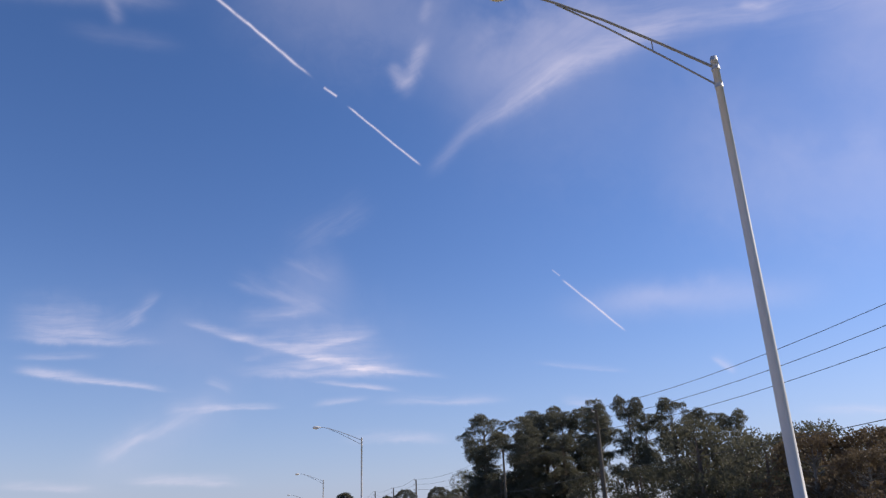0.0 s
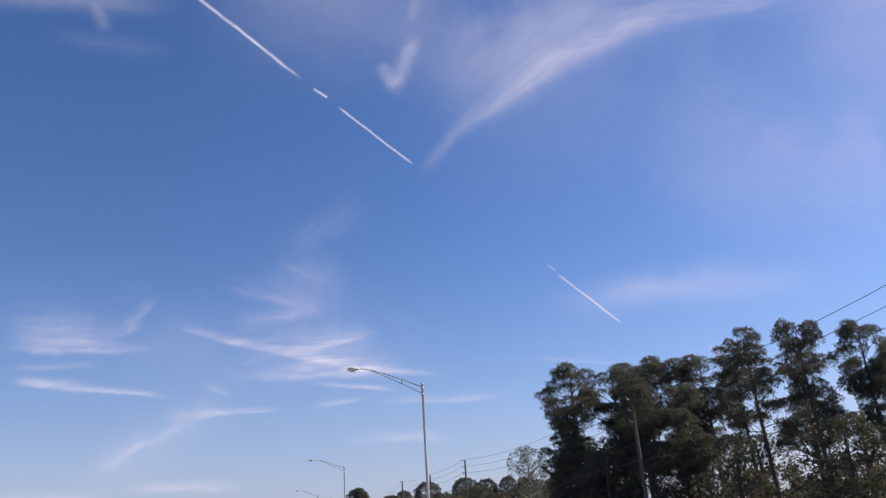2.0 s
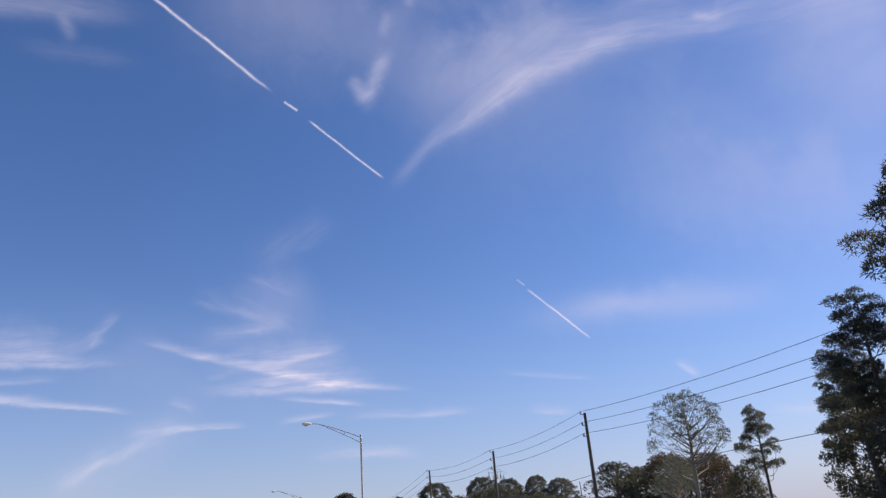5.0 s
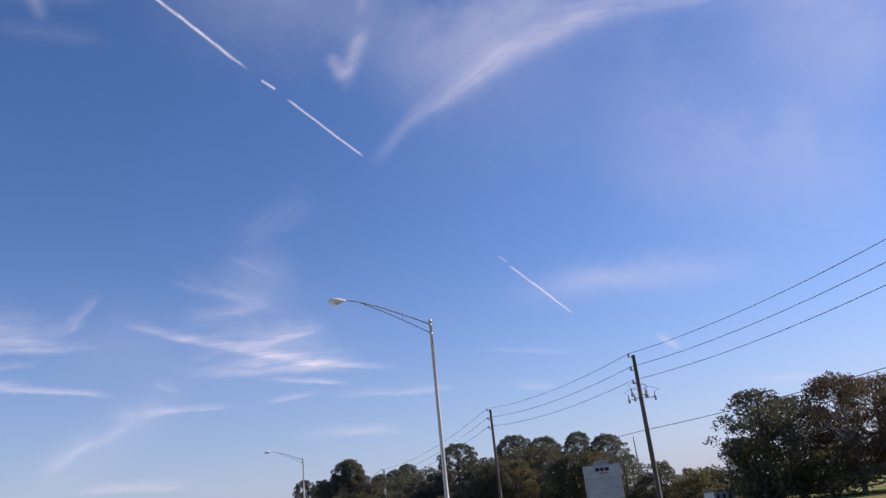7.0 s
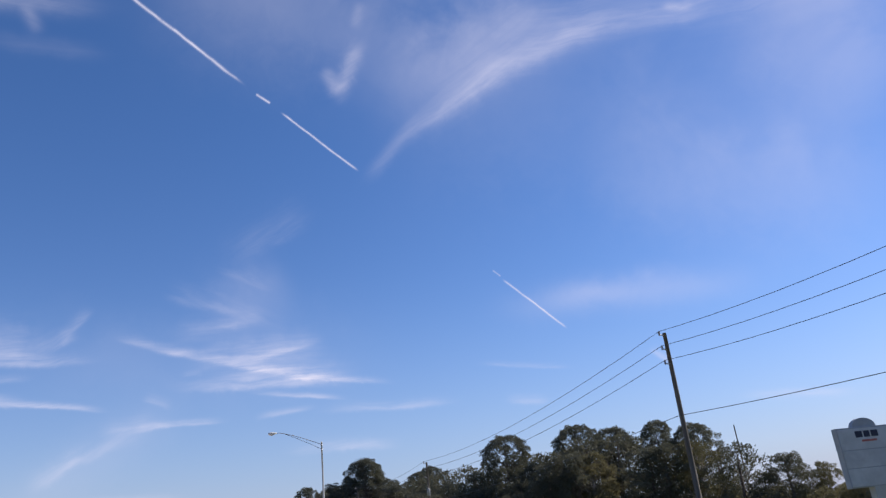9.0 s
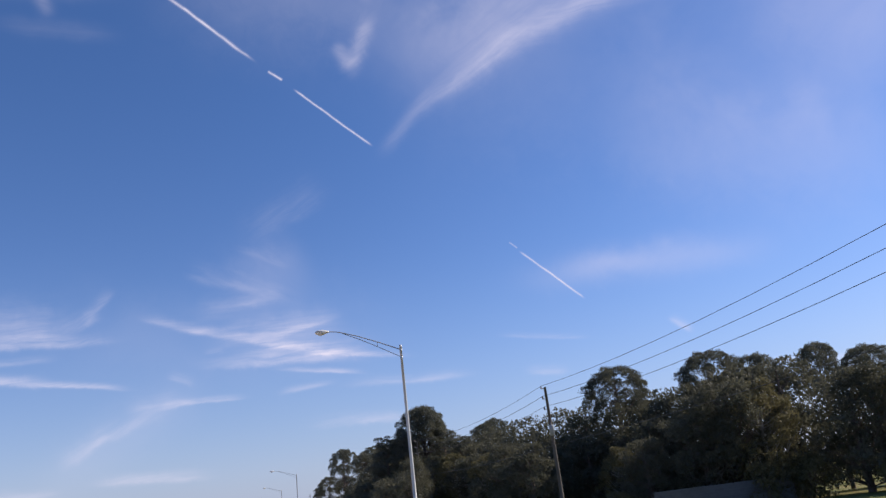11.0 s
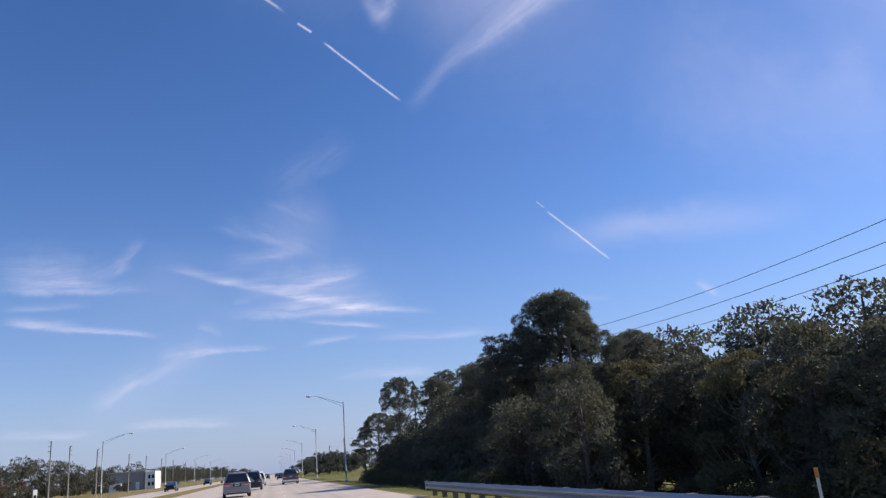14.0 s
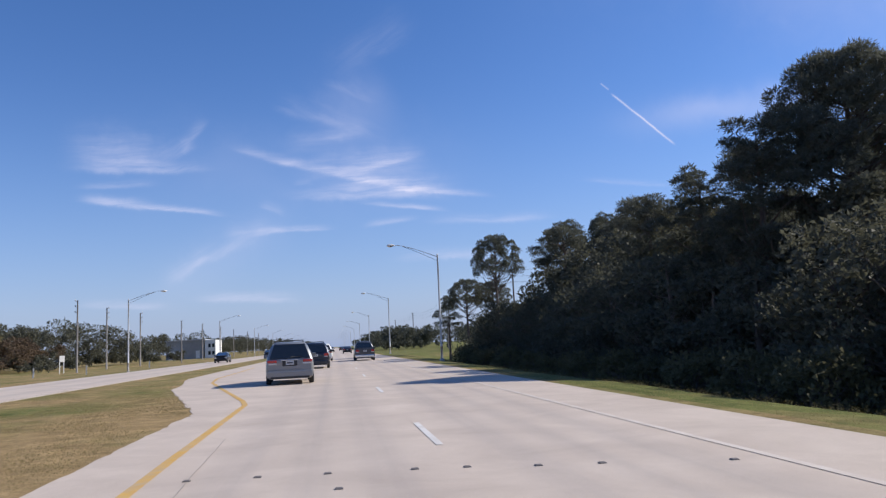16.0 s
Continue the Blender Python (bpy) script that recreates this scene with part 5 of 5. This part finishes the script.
# ---- roadside things ----
M_SIGN = surface("sign_face_off_white", (0.50, 0.49, 0.48), (0.62, 0.61, 0.60), 1.5, 0.6, bump=0.02, stain=(0.42, 0.41, 0.40), stain_scale=1.2)
M_SIGN_EDGE = surface("sign_frame_grey", (0.30, 0.30, 0.31), (0.42, 0.42, 0.43), 3.0, 0.6, bump=0.02)
M_RED = surface("faded_red", (0.40, 0.10, 0.08), (0.5, 0.16, 0.12), 5.0, 0.6, bump=0.0)
M_STUCCO = surface("pale_stucco", (0.42, 0.40, 0.37), (0.56, 0.54, 0.50), 2.0, 0.9, bump=0.2, stain=(0.36, 0.34, 0.31), stain_scale=0.7)
# Block grey is darkened to hold the trees' shadow on the wall.
M_BLOCK = surface("shaded_grey_block", (0.10, 0.097, 0.095), (0.17, 0.165, 0.16), 1.5, 0.9, bump=0.3, stain=(0.11, 0.105, 0.10), stain_scale=0.5, vary=0.08)
M_MORTAR = surface("mortar_grey", (0.13, 0.125, 0.12), (0.2, 0.195, 0.19), 3.0, 0.95, bump=0.2)
M_ORANGE = surface("orange_plastic", (0.55, 0.16, 0.03), (0.68, 0.24, 0.05), 4.0, 0.6, bump=0.02)
M_STAKE = surface("white_plastic_stake", (0.55, 0.55, 0.53), (0.70, 0.70, 0.68), 4.0, 0.6, bump=0.02)
M_ROOF = surface("grey_metal_roof", (0.30, 0.31, 0.32), (0.42, 0.43, 0.44), 2.0, 0.5, metal=0.3, bump=0.05)
M_WALL_WHITE = surface("white_rendered_wall", (0.62, 0.61, 0.58), (0.76, 0.75, 0.72), 1.0, 0.85, bump=0.1)
M_WALL_GREY = surface("grey_rendered_wall", (0.22, 0.22, 0.22), (0.30, 0.30, 0.29), 1.0, 0.85, bump=0.1)
M_WINDOW = glass("building_glass", (0.03, 0.035, 0.04), 0.06)


def roadside_sign():
    t = thing("business_sign", (28.6, 153.3, land(28.6, 153.3)), "off-white roadside business sign on a stucco pedestal", "sign", turn=-8)
    w = 1.5
    bm = bmesh.new()
    box(bm, -0.4, 0.4, -0.2, 0.2, -0.3, 1.45, 0.02)
    part("pedestal", bm, M_STUCCO, t)
    bm = bmesh.new()
    box(bm, -w, w, -0.18, 0.18, 1.42, 4.05, 0.03)
    part("cabinet", bm, M_SIGN_EDGE, t)
    for z0, z1 in ((1.48, 2.24), (2.28, 3.02), (3.06, 3.98)):
        bm = bmesh.new()
        box(bm, -w + 0.06, w - 0.06, -0.2, -0.17, z0, z1, 0.01)
        p = part("sign_panel", bm, M_SIGN, t)
        if z1 > 3.5:
            x = -0.62
            for wd in (0.36, 0.3, 0.36):
                bm = bmesh.new()
                box(bm, x, x + wd, -0.212, -0.198, 3.58, 3.86, 0.01)
                part("dark_bar", bm, M_INK, p)
                x += wd + 0.07
            bm = bmesh.new()
            box(bm, -0.36, 0.4, -0.212, -0.198, 3.38, 3.47, 0.005)
            part("red_bar", bm, M_RED, p)
    bm = bmesh.new()
    n = 16
    loft(bm, [[(0.62 * math.cos(math.pi * k / n), y, 4.03 + 0.42 * math.sin(math.pi * k / n)) for k in range(n + 1)] for y in (-0.12, 0.12)], smooth=False)
    part("arched_crest", bm, M_SIGN_EDGE, t)
    return t


roadside_sign()

# thin bare posts by the field
for x, y, h, lean in ((62.3, 206.3, 11.8, 0.0), (60.0, 207.5, 9.0, 0.0)):
    t = thing("thin_pole", (x, y, land(x, y)), "thin bare wooden pole at the edge of the field", "pole")
    bm = bmesh.new()
    tube(bm, [(0, 0, -0.3), (0.1, 0, h * 0.5), (0.0, 0, h)], [0.12, 0.1, 0.07], 8)
    part("shaft", bm, M_WOOD, t)


def box_trailer(x, y, turn):
    t = thing("box_trailer", (x, y, land(x, y)), "small white and blue box trailer parked on grass", "trailer", turn=turn)
    bm = bmesh.new()
    box(bm, -1.9, 1.9, -1.05, 1.05, 0.45, 1.95, 0.05)
    part("box_body", bm, M_CAR_WHITE, t)
    bm = bmesh.new()
    box(bm, -1.95, 1.95, -1.1, 1.1, 1.95, 2.08, 0.04)
    part("roof_cap", bm, M_CAR_BLUE, t)
    for k in range(3):
        bm = bmesh.new()
        box(bm, -1.5 + k, -1.1 + k, -1.075, -1.045, 1.0, 1.6, 0.01)
        part("blue_bar", bm, M_CAR_BLUE, t)
    for s in (-1, 1):
        wheel(t, s * 0.95, 0.0, 0.33, 0.2)
    bm = bmesh.new()
    tube(bm, [(1.9, 0, 0.5), (2.9, 0, 0.5)], 0.05, 8)
    part("drawbar", bm, M_GALV, t)
    bm = bmesh.new()
    tube(bm, [(2.7, 0, -0.05), (2.7, 0, 0.5)], 0.03, 8)
    part("jockey_leg", bm, M_GALV, t)
    return t


trailer = box_trailer(37.0, 150.5, 5)
trailer.scale = (0.58, 0.58, 0.6)


def block_wall():
    """Low wall of concrete blocks in running bond, each block a piece."""
    t = thing("block_wall", (30.0, 205.6, -1.55), "low grey concrete block wall at the edge of the wood", "wall", turn=-2)
    bm = bmesh.new()
    box(bm, 0, 12.0, 0.02, 0.18, -0.4, 1.9)
    part("core", bm, M_MORTAR, t)
    me = mesh_of("block", box(bmesh.new(), 0.005, 0.395, 0.0, 0.2, 0.005, 0.195, 0.004))
    half = mesh_of("block", box(bmesh.new(), 0.005, 0.195, 0.0, 0.2, 0.005, 0.195, 0.004))
    for m in (me, half):
        m.materials.append(M_BLOCK)
    for r in range(9):
        x = 0.0
        if r % 2:
            b = new("block", half)
            b.location, b.parent = (0, 0, 0.1 + r * 0.2), t
            x = 0.2
        while x < 11.7:
            b = new("block", me)
            b.location, b.parent = (x, 0.004 * math.sin(x * 7 + r), 0.1 + r * 0.2), t
            x += 0.4
    bm = bmesh.new()
    box(bm, -0.03, 12.03, -0.03, 0.23, 1.9, 1.98, 0.015)
    part("coping", bm, M_BLOCK, t)
    return t


def delineator(x, y, h=1.0):
    t = thing("delineator_post", (x, y, land(x, y)), "slim grey marker post with an orange top in the grass", "marker post")
    bm = bmesh.new()
    box(bm, -0.035, 0.035, -0.015, 0.015, -0.3, h, 0.006)
    part("shaft", bm, M_STAKE, t)
    bm = bmesh.new()
    box(bm, -0.042, 0.042, -0.022, 0.022, h - 0.2, h + 0.015, 0.008)
    part("cap", bm, M_ORANGE, t, "orange cap")
    return t


delineator(11.8, 208.2, 1.25)

# road studs in a row across the lanes
stud = None
for x, y in [(-2.0, 229.03), (-1.2, 228.95), (-0.4, 228.85), (-0.28, 227.87), (0.6, 228.72), (1.19, 228.6), (1.97, 228.35), (2.67, 228.2), (4.05, 227.8)]:
    if stud is None:
        stud = thing("road_stud", (0, 0, 0), "small dark road stud on the pale concrete", "road stud", "road studs")
        bm = bmesh.new()
        loft(bm, [[(-a, -a * 0.8, z), (a, -a * 0.8, z), (a, a * 0.8, z), (-a, a * 0.8, z)] for a, z in ((0.045, 0.0), (0.041, 0.01), (0.028, 0.017))], smooth=False)
        part("stud_body", bm, M_JOINT, stud)
        stud.matrix_world = pose(x, y, 0.001)
    else:
        copy_thing(stud, pose(x, y, 0.001))


def low_building():
    t = thing("low_building", (-49.5, 452.0, 0.3), "low grey commercial building with a white end bay", "building")
    bm = bmesh.new()
    box(bm, 0, 11.0, 0, 22, -0.9, 5.0)
    part("wall", bm, M_WALL_GREY, t)
    bm = bmesh.new()
    box(bm, -0.4, 11.3, -0.3, 22.3, 5.0, 5.35, 0.05)
    part("roof", bm, M_ROOF, t)
    bm = bmesh.new()
    box(bm, 11.32, 14.4, -0.6, 12, -0.9, 5.0, 0.02)
    b = part("end_bay", bm, M_WALL_WHITE, t, "white rendered end bay")
    for k in range(2):
        for z in (0.6, 2.8):
            bm = bmesh.new()
            box(bm, 12.3 + k * 1.1, 13.0 + k * 1.1, -0.66, -0.58, z, z + 1.1, 0.02)
            part("window", bm, M_WINDOW, b)
    bm = bmesh.new()
    box(bm, 1.2, 4.6, -1.6, 0.0, -0.9, 2.0, 0.03)
    part("lean_to", bm, M_WALL_WHITE, t, "pale low lean-to")
    bm = bmesh.new()
    box(bm, 8.6, 9.7, -0.06, 0.02, -0.3, 2.0, 0.02)
    part("door", bm, M_WALL_WHITE, t)
    return t


low_building()


def yard_sign(x, y, w, h, z, label):
    t = thing("yard_sign", (x, y, land(x, y)), label, "sign", turn=48)
    for s in (-1, 1):
        bm = bmesh.new()
        box(bm, s * w * 0.4 - 0.04, s * w * 0.4 + 0.04, 0.0, 0.06, -0.2, z + h * 0.9, 0.01)
        part("post", bm, M_STAKE, t)
    bm = bmesh.new()
    box(bm, -w / 2, w / 2, -0.04, 0.0, z, z + h, 0.01)
    part("panel", bm, M_SIGN, t)
    return t


plant(oak_c, -50.0, 333.0, 8.5, 9.0, 40, 1.1, "olive green tree across the road")
plant(oak_b, -58.0, 352.0, 9.0, 9.0, 140, 1.1, "dark evergreen tree across the road")
yard_sign(-33.2, 317.5, 0.65, 0.75, 1.4, "white sign panel on two posts across the road")
for x, y, h in ((-24.0, 276.0, 1.2), (-27.0, 292.0, 0.9), (-26.5, 305.0, 1.0), (-24.0, 322.0, 0.9)):
    t = thing("marker_stake", (x, y, land(x, y)), "thin white stake in the grass across the road", "stake", "white stakes")
    bm = bmesh.new()
    box(bm, -0.06, 0.06, -0.02, 0.02, -0.2, h, 0.01)
    part("stake_body", bm, M_STAKE, t)

block_wall()
